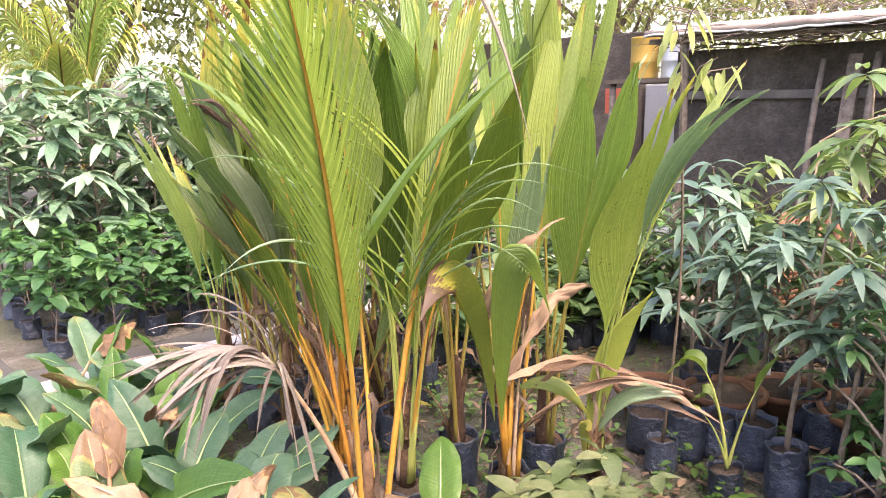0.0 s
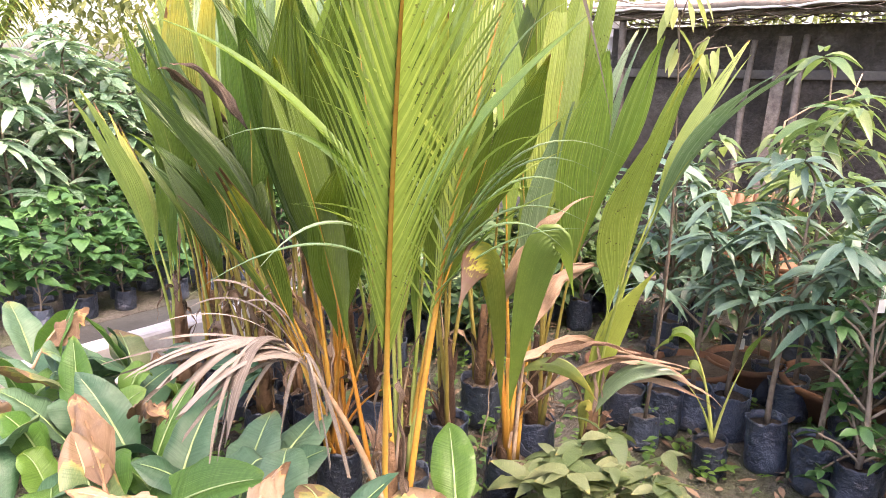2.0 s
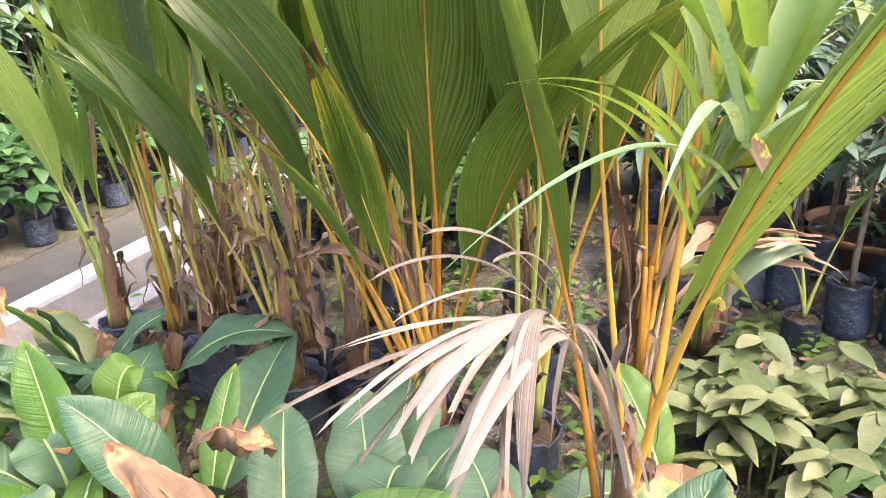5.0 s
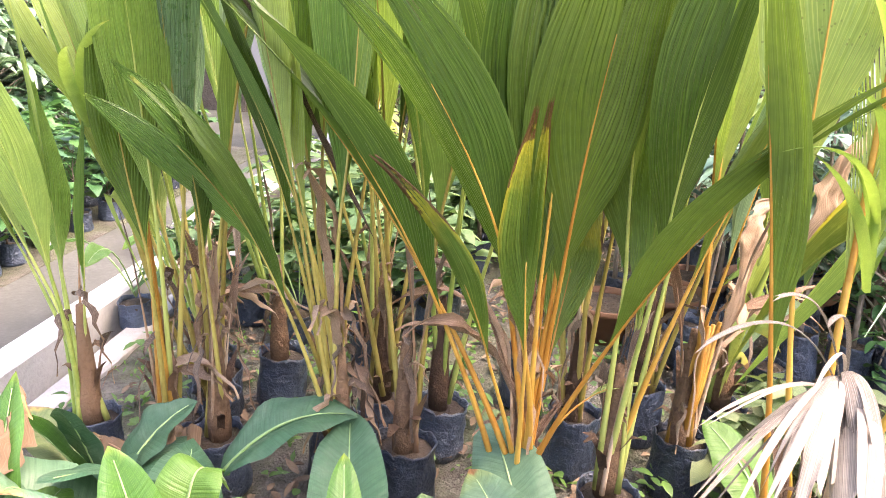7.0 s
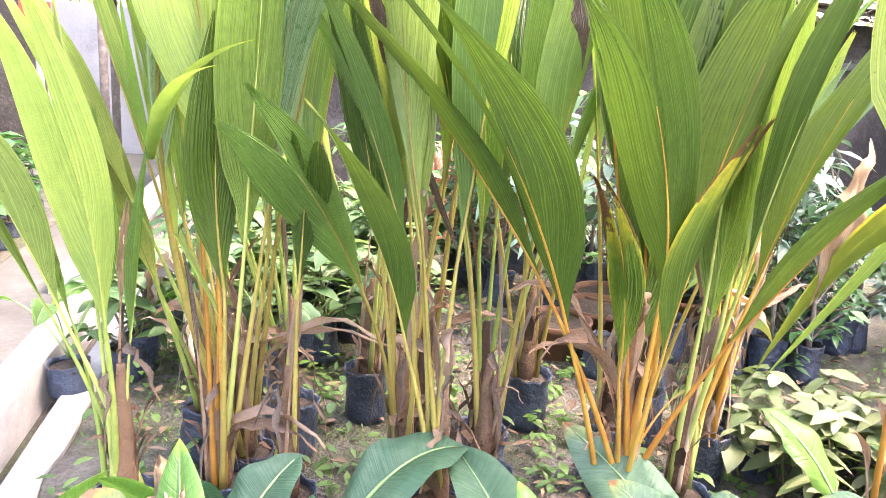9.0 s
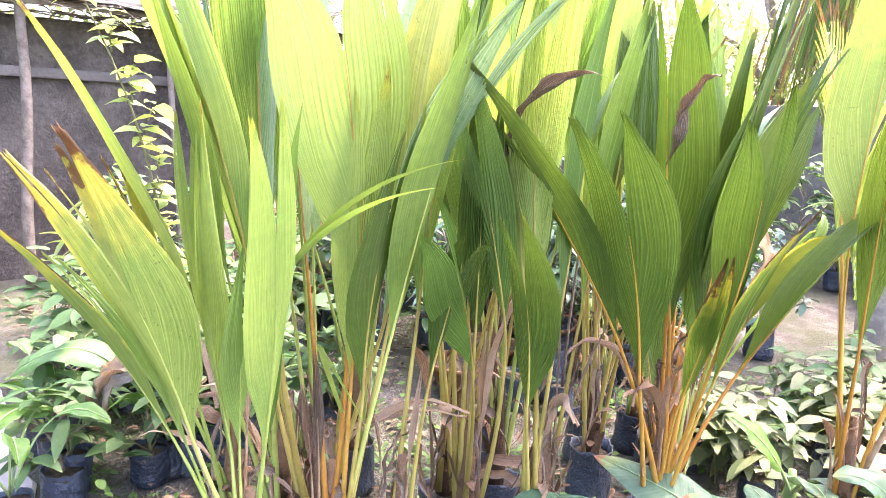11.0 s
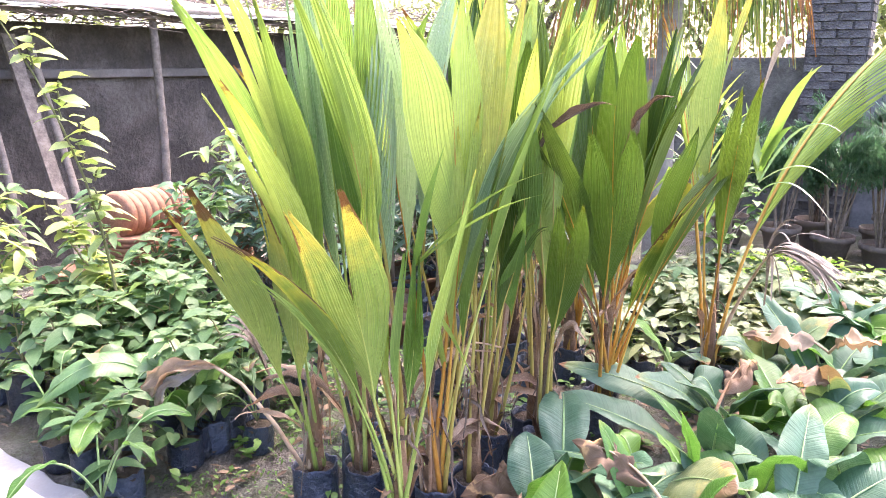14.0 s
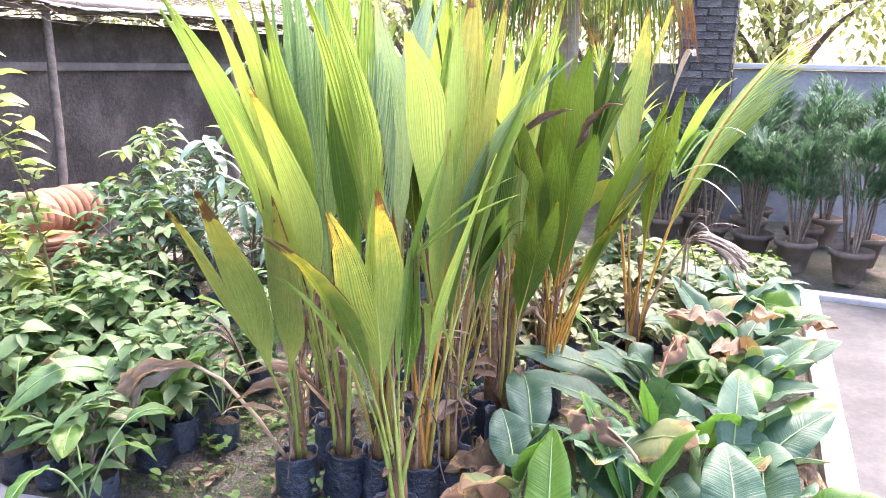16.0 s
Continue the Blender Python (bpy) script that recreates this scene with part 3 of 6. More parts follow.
def frond(root, tip, width=0.15, tone="mid", stalk="orange", start=0.42, arch=0.0, turn=0.0, split=0.0, droop=0.12, fold=None,
          n=10, pinnate=False, label="", notch=0.42, out=0.34, thick=1.0, base=None, roll=0.0, via=None):
    """One frond rising from the bag to its tip: a stalk and a pleated blade, whole with a notched end or split into leaflets."""
    o = Vector(root.location)
    base = Vector(base) - o if base else Vector((rnd(-0.035, 0.035), rnd(-0.035, 0.035), 0.17))
    end = Vector(tip) - o
    flat = Vector((end.x - base.x, end.y - base.y, 0))
    reach = flat.length
    nod = 0.0 if pinnate or width < 0.06 else rnd(0.05, 0.40) * min(1.0, reach / 0.40)
    span = (end - base).length * (1 - start)
    end.z += nod * 0.16 * span
    rise = end.z - base.z
    notch = 0.10 if tone in ("burnt", "dry") or width < 0.09 else notch
    width = width * (1.25 if width > 0.16 else 1.14) if 0.06 < width and not pinnate else width
    whole = not pinnate and width > 0.06
    start = start * 0.86 if whole and via is None else start
    n = 14 if whole and width > 0.13 and n == 10 else n
    fold = fold if fold is not None else rnd(0.25, 0.75) if whole else 0.30
    twist = rnd(-0.55, 0.55) if whole else 0.0
    bow = rnd(-0.05, 0.05) if whole else 0.0
    peak = rnd(0.80, 1.25)
    ridge = rnd(0.08, 0.24)
    blunt = rnd(0.03, 0.20)
    split = split or (rnd(0.0, 0.30) if whole else 0.0)
    ctrl = base + flat * out + Vector((0, 0, rise * 0.60 + arch + 0.07 * reach))
    if via is not None:
        mid = Vector(via) - o
        start = (mid - base).length / ((mid - base).length + (end - mid).length)
        ctrl = (mid - base * (1 - start) ** 2 - end * start ** 2) / (2 * start * (1 - start))
    away = flat.normalized() if reach > 0.02 else Vector((1, 0, 0))
    across0 = Vector((-away.y, away.x, 0))
    cut = Matrix.Rotation(radians(turn), 3, "Z")
    length = (ctrl - base).length * 0.5 + (end - ctrl).length * 0.5 + (end - base).length * 0.5
    blade_len = length * (1 - start)
    ribs = start + (1 - start) * (0.86 if pinnate else 0.42)

    def axes(u):
        t = bez_t(base, ctrl, end, u)
        sd = cut @ across0
        sd = (sd - t * sd.dot(t)).normalized()
        nm = sd.cross(t)
        if nm.dot(-(cut @ away)) + nm.z * 0.5 < 0:
            nm = -nm
        k = radians(roll) + twist * max(0.0, (u - start) / (1 - start))
        if k:
            sd, nm = sd * math.cos(k) + nm * math.sin(k), nm * math.cos(k) - sd * math.sin(k)
        return t, sd, nm

    def spine(u):
        t, sd, nm = axes(u)
        b = (u - start) / (1 - start)
        p = bez(base, ctrl, end, u) + sd * (bow * span * 4 * max(0.0, b) * max(0.0, 1 - b))
        if nod and b > 0.6:
            p.z -= nod * span * (b - 0.6) ** 2
        return p

    s = Soup()
    rag = rnd(0, 50)
    ks = 9 if pinnate else 13
    cleft = rnd(0.50, 0.68) if notch > 0.2 else 0.42
    folds = [0.0]
    for i in range(n):
        folds.append(folds[-1] + (1.0 if pinnate else rnd(0.65, 1.4)))
    folds = [v / folds[-1] for v in folds]
    for sg in (-1, 1):
        edges = []
        lobe = rnd(0.90, 1.0) if sg < 0 else 1.0
        for i in range(n + 1):
            q = folds[i]
            line = []
            r = start + (ribs - start) * q ** (1.0 if pinnate else 1.3)
            if pinnate:
                stop = r + (0.58 - 0.30 * q) * (1 - start)
                off = width * (0.75 + 0.35 * math.sin(math.pi * q) - 0.45 * q)
                off *= 1 + 0.12 * noise.noise((q * 9, sg * 3, rag))
            else:
                stop = start + (1 - start) * lobe * (1 - 0.030 * abs(math.sin(i * 2.3 + rag)))
            for j in range(ks + 1):
                k = j / ks
                u = r + (stop - r) * k
                t, sd, nm = axes(u)
                b = (u - start) / (1 - start)
                if pinnate:
                    x = off * k ** 0.85
                    open_ = fold
                else:
                    x = width * 0.5 * outline(min(b, cleft), peak) * (1 - q) * min(1.0, (0.02 + (u - r) / (0.22 * (1 - start)))) ** 0.7
                    if b > cleft:
                        v = min(1.0, (b - cleft) / (lobe - cleft))
                        mid_x = width * 0.5 * outline(cleft, peak) * notch * (1 + 0.35 * v)
                        x = mid_x + (x - mid_x) * max(blunt, 1 - v ** 1.3) if q < 0.999 else mid_x * (1 - max(blunt, 1 - v ** 1.25))
                    open_ = fold * (1.25 - 0.8 * b) + 0.10 * math.sin(b * 7 + rag) * (1 - q)
                lat = sd * sg * math.cos(open_) + nm * math.sin(open_)
                p = bez(base, ctrl, end, u) + lat * x + sd * (bow * span * 4 * max(0.0, b) * max(0.0, 1 - b))
                if nod and b > 0.6:
                    p.z -= nod * span * (b - 0.6) ** 2
                p.z -= droop * (x * 1.2 * k * k + (0.5 * blade_len * max(0.0, k - 0.35) ** 2 * (1.2 - q) if pinnate else 0.0))
                line.append((p, b, nm))
            edges.append(line)
        for i in range(n):
            rows, al, ac = [], [], []
            gone = split and (split > 1 or noise.noise((i * 3.7, sg * 5.1, rag)) > 0.5 - split)
            k0 = 0.05 if pinnate and split > 1 else 0.13 if pinnate else 0.5
            sag = rnd(0.5, 1.5)
            for j in range(ks + 1):
                k = j / ks
                a, b = edges[i][j][0].copy(), edges[i + 1][j][0].copy()
                nm = edges[i][j][2]
                mid = (a + b) / 2
                depth = (a - b).length * (0.14 if pinnate else ridge) * min(1.0, k * (1.5 if pinnate else 4))
                if (gone or pinnate) and k > k0:
                    f = 1 - 0.94 * ((k - k0) / (1 - k0)) ** (1.6 if pinnate else 2.2)
                    f *= 1 - 0.26 * min(1.0, (k - k0) * 5) if pinnate else 1.0
                    a, b = mid + (a - mid) * f, mid + (b - mid) * f
                    low_ = Vector((0, 0, -droop * sag * 0.25 * blade_len * (k - k0) ** 2))
                    a, b, mid = a + low_, b + low_, mid + low_
                mid = mid - nm * depth
                rows.append([a, mid, b])
                al.append([min(1.2, edges[i][j][1])] * 3)
                ac.append([1 - folds[i], 1 - (folds[i] + folds[i + 1]) / 2, 1 - folds[i + 1]])
            s.grid(rows, al, ac)
    fr = weld(part("frond", s, PALM[tone], root, label))
    st = Soup()
    m = 16
    last = ribs if pinnate else start + (1 - start) * (cleft - 0.04)
    pts = [spine(last * i / m) for i in range(m + 1)]
    rb = (0.0058 + 0.0030 * min(1.3, length)) * thick
    st.tube(pts, [rb * (1 - i / m) ** (0.45 if pinnate else 1.25) * 0.88 + 0.0009 for i in range(m + 1)], 7)
    part("stalk", st, STALK[stalk], fr)
    return fr


def dead_strap(root, tip, width=0.013, tone="dry", start=0.34):
    """A withered leaf hanging from the stem, rolled and twisted."""
    o = Vector(root.location)
    e = Vector(tip) - o
    b = Vector((rnd(-0.02, 0.02), rnd(-0.02, 0.02), rnd(start - 0.08, start + 0.15)))
    c = (b * 0.55 + e * 0.45)
    c.z = max(b.z, e.z) + rnd(0.04, 0.16)
    sd = (e - b).cross(Vector((0, 0, 1)))
    sd = sd.normalized() if sd.length > 1e-3 else Vector((1, 0, 0))
    rows, al, ac = [], [], []
    ph = rnd(0, 6)
    for i in range(14):
        u = i / 13
        p = bez(b, c, e, u) + Vector((0.006 * math.sin(i * 1.9 + ph), 0.006 * math.cos(i * 1.3 + ph), 0))
        hw = width * (0.3 + math.sin(math.pi * min(1, u * 1.08)) * 0.8) * rnd(0.65, 1.25)
        tw = ph + 2.2 * math.sin(u * 3.1 + ph)
        q = sd * math.cos(tw) + Vector((0, 0, 1)) * math.sin(tw)
        q2 = sd * -math.sin(tw) + Vector((0, 0, 1)) * math.cos(tw)
        rows.append([p + q * hw, p + q2 * hw * 0.7, p - q * hw])
        al.append([u] * 3)
        ac.append([0, 0.5, 1.0])
    s = Soup()
    s.grid(rows, al, ac)
    part("withered_leaf", s, PALM[tone], root, "shrivelled brown dry leaf")


def strap(root, a, c, e, width=0.022, tone="lime"):
    """One long free leaflet, folded along its middle, from a rib over its crest to a hanging end."""
    o = Vector(root.location)
    a, c, e = Vector(a) - o, Vector(c) - o, Vector(e) - o
    rows, al, ac = [], [], []
    side0 = (c - a).cross(Vector((0, 0, 1))).normalized()
    for i in range(13):
        u = i / 12
        p = bez(a, c, e, u)
        t = bez_t(a, c, e, u)
        sd = (side0 - t * side0.dot(t)).normalized()
        nm = sd.cross(t)
        hw = width * 0.5 * (0.45 + 0.55 * math.sin(math.pi * min(1, 0.1 + u))) * (1 - 0.9 * u ** 4)
        rows.append([p + sd * hw + nm * hw * 0.5, p, p - sd * hw + nm * hw * 0.5])
        al.append([u * 0.95] * 3)
        ac.append([1, 0, 1])
    s = Soup()
    s.grid(rows, al, ac)
    part("leaflet", s, PALM[tone], root)


def bent_leaf(root, a, c, e, width, tone, vee=0.35, wide_at=0.5, face=(0, -1, 0.2), label=""):
    """One pleated leaf bent over its own rib, narrow at the stalk and pointed at the hanging end."""
    o = Vector(root.location)
    a, c, e = Vector(a) - o, Vector(c) - o, Vector(e) - o
    face = Vector(face).normalized()
    rows, al, ac = [], [], []
    cols = 17
    ph = rnd(0, 9)
    dead = tone in ("dry", "brown", "pale_dry")
    n = 31 if dead else 19
    for i in range(n):
        u = i / (n - 1)
        p, t = bez(a, c, e, u), bez_t(a, c, e, u)
        sd = t.cross(face).normalized()
        nm = sd.cross(t)
        q = u / wide_at if u < wide_at else (1 - u) / (1 - wide_at)
        hw = width * 0.5 * max(0.02, math.sin(math.pi * 0.5 * q) ** (0.85 if u < wide_at else 1.35))
        if dead:
            p = p + Vector((0.02 * noise.noise((u * 4, ph, 1)), 0.02 * noise.noise((u * 4, ph, 2)), 0.02 * noise.noise((u * 5, ph, 3))))
            hw *= 0.95 + 0.9 * noise.noise((u * 5.5, ph, 4))
        lean = (0.9 if dead else 0.35) * math.sin(u * 2.6 + ph)
        sd, nm = sd * math.cos(lean) + nm * math.sin(lean), nm * math.cos(lean) - sd * math.sin(lean)
        row, ra, rc = [], [], []
        for j in range(cols):
            x = 2 * j / (cols - 1) - 1
            z = (0.20 if j % 2 else -0.06) * hw - vee * hw * abs(x) + 0.12 * hw * math.sin(u * 8 + x * 2 + ph) * abs(x)
            if dead:
                z += hw * (0.75 * noise.noise((u * 7, x * 1.6, ph)) + 0.45 * noise.noise((u * 16, x * 4, ph)))
                x *= 1 + 0.45 * noise.noise((u * 15, x, ph + 5))
            row.append(p + sd * hw * x + nm * z)
            ra.append(u)
            rc.append(abs(x))
        rows.append(row)
        al.append(ra)
        ac.append(rc)
    s = Soup()
    s.grid(rows, al, ac)
    part("frond", s, PALM[tone], root, label)


def palm(x, y, fronds, label, stalk="orange", auto=0, tall=1.6, lean=(0, 0), dead=(), tones=("mid", "lime"), husk=0.36, z=0.0):
    root = thing("coconut_seedling", (x, y, z), label, "palm seedling", "coconut seedlings in bags")
    bagged(root)
    s = Soup()
    s.tube([Vector((lean[0] * 0.05 * i, lean[1] * 0.05 * i, 0.15 + husk * i / 5)) for i in range(6)], [0.030, 0.032, 0.027, 0.022, 0.016, 0.010], 9)
    sh = part("sheath", s, SHEATH, root, "frayed brown fibrous sheath")
    for i in range(5):
        a = rnd(0, 6.28)
        p = Vector((0.026 * math.cos(a), 0.026 * math.sin(a), rnd(0.17, 0.32)))
        q = p + Vector((0.055 * math.cos(a), 0.055 * math.sin(a), rnd(-0.02, 0.15)))
        sd = Vector((-math.sin(a), math.cos(a), 0)) * rnd(0.007, 0.016)
        m_ = (p + q) / 2 + Vector((0, 0, 0.02))
        s = Soup()
        s.grid([[p + sd, p, p - sd], [m_ + sd * 1.1, m_ + Vector((0, 0, 0.006)), m_ - sd * 1.1], [q + sd * 0.3, q, q - sd * 0.3]])
        part("flake", s, SHEATH, sh)
    for f in fronds:
        opts = dict(f[1]) if len(f) > 1 else {}
        opts.setdefault("stalk", stalk)
        frond(root, f[0], **opts)
    a0 = rnd(0, 6.28)
    for i in range(auto):
        a = a0 + i * 2.4 + rnd(-0.3, 0.3)
        h = tall * rnd(0.80, 1.05)
        rr = rnd(0.24, 0.52) * (1.1 if i else 0.5)
        frond(root, (x + lean[0] + rr * math.cos(a), y + lean[1] + rr * math.sin(a), h), width=rnd(0.11, 0.16), tone=random.choice(tones),
              stalk=stalk, start=rnd(0.36, 0.50), arch=rnd(0.02, 0.18), turn=rnd(-25, 25), split=rnd(0.0, 0.4), roll=rnd(-35, 35))
    for k in range(random.choice((1, 2, 2))):
        a = rnd(0, 6.28)
        q = rnd(0.04, 0.20)
        frond(root, (x + q * math.cos(a), y + q * math.sin(a), rnd(0.4, 0.95)), width=rnd(0.02, 0.042), tone=random.choice(("dry", "brown")), stalk="dry", start=rnd(0.3, 0.5), arch=rnd(0.0, 0.2), turn=rnd(-60, 60), droop=0.5, label="withered brown frond")
    for d in dead:
        for k in range(2):
            dead_strap(root, (d[0] + rnd(-0.03, 0.03), d[1] + rnd(-0.03, 0.03), d[2] + rnd(-0.03, 0.03)), rnd(0.010, 0.018))
    for k in range(random.choice((4, 5, 7))):
        a = rnd(0, 6.28)
        q = rnd(0.03, 0.13)
        dead_strap(root, (x + q * math.cos(a), y + q * math.sin(a), rnd(0.10, 0.45)), rnd(0.005, 0.014), tone=random.choice(("dry", "brown", "brown")), start=rnd(0.25, 0.60))
    return root


# the clump, from the kerb corner round to the south
palm(-1.05, 3.42, [
    ((-1.11, 3.40, 1.10), dict(width=0.085, tone="lime", via=(-1.08, 3.43, 0.60), turn=70)),
    ((-1.40, 3.66, 1.27), dict(width=0.165, tone="yellow", via=(-1.13, 3.50, 0.62), turn=35, notch=0.5)),
    ((-1.39, 3.87, 1.18), dict(width=0.085, tone="burnt", via=(-1.14, 3.53, 0.62), turn=20)),
    ((-1.16, 3.81, 1.02), dict(width=0.065, tone="lime", via=(-1.09, 3.53, 0.58))),
    ((-1.12, 3.50, 1.33), dict(width=0.075, tone="lime", via=(-1.08, 3.45, 0.62), turn=60)),
    ((-1.00, 3.36, 1.05), dict(width=0.07, tone="mid", via=(-1.04, 3.40, 0.55), turn=40)),
    ((-1.36, 3.26, 1.34), dict(width=0.11, tone="lime", via=(-1.12, 3.36, 0.62), turn=40)),
], "young coconut palm with yellowing burnt-tipped leaves in a black bag", "green")
palm(-0.62, 3.66, [
    ((-0.88, 4.03, 1.20), dict(width=0.165, tone="yellow", via=(-0.70, 3.75, 0.52), turn=15)),
    ((-0.97, 3.80, 1.22), dict(width=0.150, tone="yellow", via=(-0.74, 3.70, 0.54), turn=-30)),
    ((-0.80, 3.70, 1.36), dict(width=0.11, tone="lime", via=(-0.68, 3.68, 0.60))),
], "young coconut palm with two yellowing leaves in a black bag", "green", dead=((-0.62, 3.92, 0.40),))
palm(-0.88, 3.29, [
    ((-1.07, 3.33, 1.74), dict(width=0.235, tone="lime", via=(-0.93, 3.25, 0.92), turn=50, notch=0.55, fold=0.30)),
    ((-0.86, 3.48, 1.78), dict(width=0.17, tone="silver", via=(-0.88, 3.36, 0.95), turn=30)),
    ((-0.80, 3.02, 1.86), dict(width=0.21, tone="yellow", via=(-0.84, 3.16, 0.95), turn=20, stalk="ochre")),
    ((-1.00, 3.10, 1.31), dict(width=0.11, tone="shaded", start=0.46, stalk="ochre")),
    ((-1.04, 2.95, 1.62), dict(width=0.14, tone="mid", via=(-0.92, 3.16, 0.80), stalk="green")),
    ((-0.98, 3.20, 1.44), dict(width=0.12, tone="lime", via=(-0.92, 3.24, 0.70), stalk="orange")),
], "young coconut palm with bright orange stalks in a black bag", "orange", dead=((-0.80, 3.05, 0.30),))
side_palm = palm(-0.80, 3.14, [
    ((-0.95, 2.97, 1.08), dict(width=0.10, tone="shaded", start=0.45, arch=0.22, droop=0.4)),
    ((-0.62, 3.05, 1.70), dict(width=0.15, tone="lime", start=0.44)),
], "slender coconut seedling with long loose leaflets", "ochre")
for c_, e, wd in (((-1.06, 3.20, 1.20), (-1.03, 3.00, 1.24), 0.030), ((-1.10, 3.20, 1.16), (-1.10, 3.03, 1.19), 0.030), ((-1.06, 3.35, 1.16), (-1.10, 3.30, 1.33), 0.026)):
    strap(side_palm, (-1.00, 3.36, 0.98), c_, e, wd, "mid")
strap(side_palm, (-0.90, 3.26, 0.62), (-1.05, 3.38, 1.06), (-0.93, 3.16, 0.56), 0.030, "lime")
palm(-0.72, 3.38, [
    ((-0.80, 3.52, 1.62), dict(width=0.15, tone="silver", via=(-0.92, 3.43, 0.92), pinnate=True, n=17, droop=0.05, fold=0.35)),
    ((-1.06, 3.70, 1.82), dict(width=0.12, tone="lime", via=(-0.92, 3.48, 0.95))),
    ((-0.70, 3.72, 1.62), dict(width=0.16, tone="silver", via=(-0.72, 3.55, 0.80))),
    ((-0.98, 2.82, 1.60), dict(width=0.15, tone="silver", split=0.3, start=0.42)),
    ((-0.62, 3.10, 1.88), dict(width=0.16, tone="silver", split=0.3, start=0.46)),
    ((-0.92, 3.62, 1.52), dict(width=0.13, tone="mid", via=(-0.82, 3.48, 0.78))),
], "young coconut palm with silvery split leaves in a black bag", "ochre", dead=((-0.55, 3.35, 0.4), (-0.62, 3.0, 0.55)))
palm(-0.52, 3.01, [
    ((-1.06, 3.05, 1.14), dict(width=0.155, tone="mid", via=(-0.72, 2.99, 0.70), droop=0.1, roll=62)),
    ((-0.87, 2.98, 1.38), dict(width=0.10, tone="shaded", start=0.48)),
    ((-0.50, 3.20, 1.85), dict(width=0.17, tone="lime", start=0.45)),
    ((-0.30, 2.85, 1.80), dict(width=0.17, tone="mid", start=0.45)),
    ((-0.72, 3.02, 1.75), dict(width=0.17, tone="lime", start=0.45, turn=40)),
    ((-0.94, 3.05, 1.43), dict(width=0.11, tone="mid", via=(-0.66, 2.92, 0.80))),
], "young coconut palm with ochre stalks among the clump", "ochre", dead=((-0.52, 2.76, 0.28), (-0.35, 3.15, 0.45), (-0.7, 2.85, 0.95)))
palm(-0.45, 3.48, [
    ((-0.58, 4.06, 1.76), dict(width=0.20, tone="lime", via=(-0.52, 3.66, 0.82))),
    ((-0.72, 3.95, 1.88), dict(width=0.18, tone="lime", via=(-0.58, 3.64, 0.90))),
    ((-0.35, 3.60, 1.80), dict(width=0.17, tone="silver", start=0.44)),
    ((-0.62, 3.70, 1.90), dict(width=0.16, tone="silver", via=(-0.52, 3.56, 0.95))),
], "young coconut palm leaning out towards the dark wall", "green", auto=1, tall=1.75, tones=("lime", "silver", "mid"))
palm(-0.66, 3.50, [
    ((-1.11, 3.90, 1.51), dict(width=0.19, tone="lime", via=(-0.84, 3.64, 0.80), turn=-20, fold=0.35)),
    ((-0.88, 3.80, 1.74), dict(width=0.15, tone="mid", via=(-0.76, 3.60, 0.86))),
    ((-0.75, 3.62, 1.88), dict(width=0.16, tone="silver", start=0.42)),
    ((-0.96, 3.52, 1.86), dict(width=0.15, tone="lime", via=(-0.80, 3.50, 0.95))),
], "young coconut palm with an orange-tipped broad leaf", "green", dead=((-0.5, 3.85, 0.45),))
palm(-0.62, 2.82, [
    ((-1.02, 2.92, 1.16), dict(width=0.13, tone="shaded", start=0.44)),
    ((-0.84, 2.80, 1.82), dict(width=0.14, tone="lime", via=(-0.72, 2.84, 0.88))),
    ((-0.86, 2.92, 1.66), dict(width=0.16, tone="lime", start=0.42)),
    ((-0.66, 2.70, 1.72), dict(width=0.17, tone="mid", start=0.42)),
], "young coconut palm with grey-green leaves and ochre stalks", "ochre", dead=((-0.75, 2.72, 0.62),))
curled = palm(-0.44, 2.80, [((-0.62, 2.98, 1.62), dict(width=0.17, tone="shaded", start=0.42)), ((-0.40, 2.60, 1.68), dict(width=0.18, tone="mid", start=0.42))], "young coconut palm with a blackened curled leaf", "ochre")
bent_leaf(curled, (-0.50, 2.86, 0.75), (-0.82, 3.05, 1.46), (-0.92, 2.74, 1.41), 0.032, "brown", 1.1, 0.6, label="blackened curled dead leaf")
bent_leaf(curled, (-0.60, 2.58, 1.22), (-0.70, 2.52, 1.46), (-0.82, 2.50, 1.44), 0.030, "brown", 1.0, 0.45, label="withered dark brown leaf")
palm(-0.30, 3.10, [], "young coconut palm in the middle of the clump", "ochre", auto=5, tall=1.85, tones=("mid", "lime", "shaded"), dead=((-0.15, 2.9, 0.5), (-0.4, 2.95, 0.6)))
palm(-0.20, 2.95, [], "young coconut palm with green stalks in the clump", "green", auto=5, tall=1.75, tones=("shaded", "mid"))
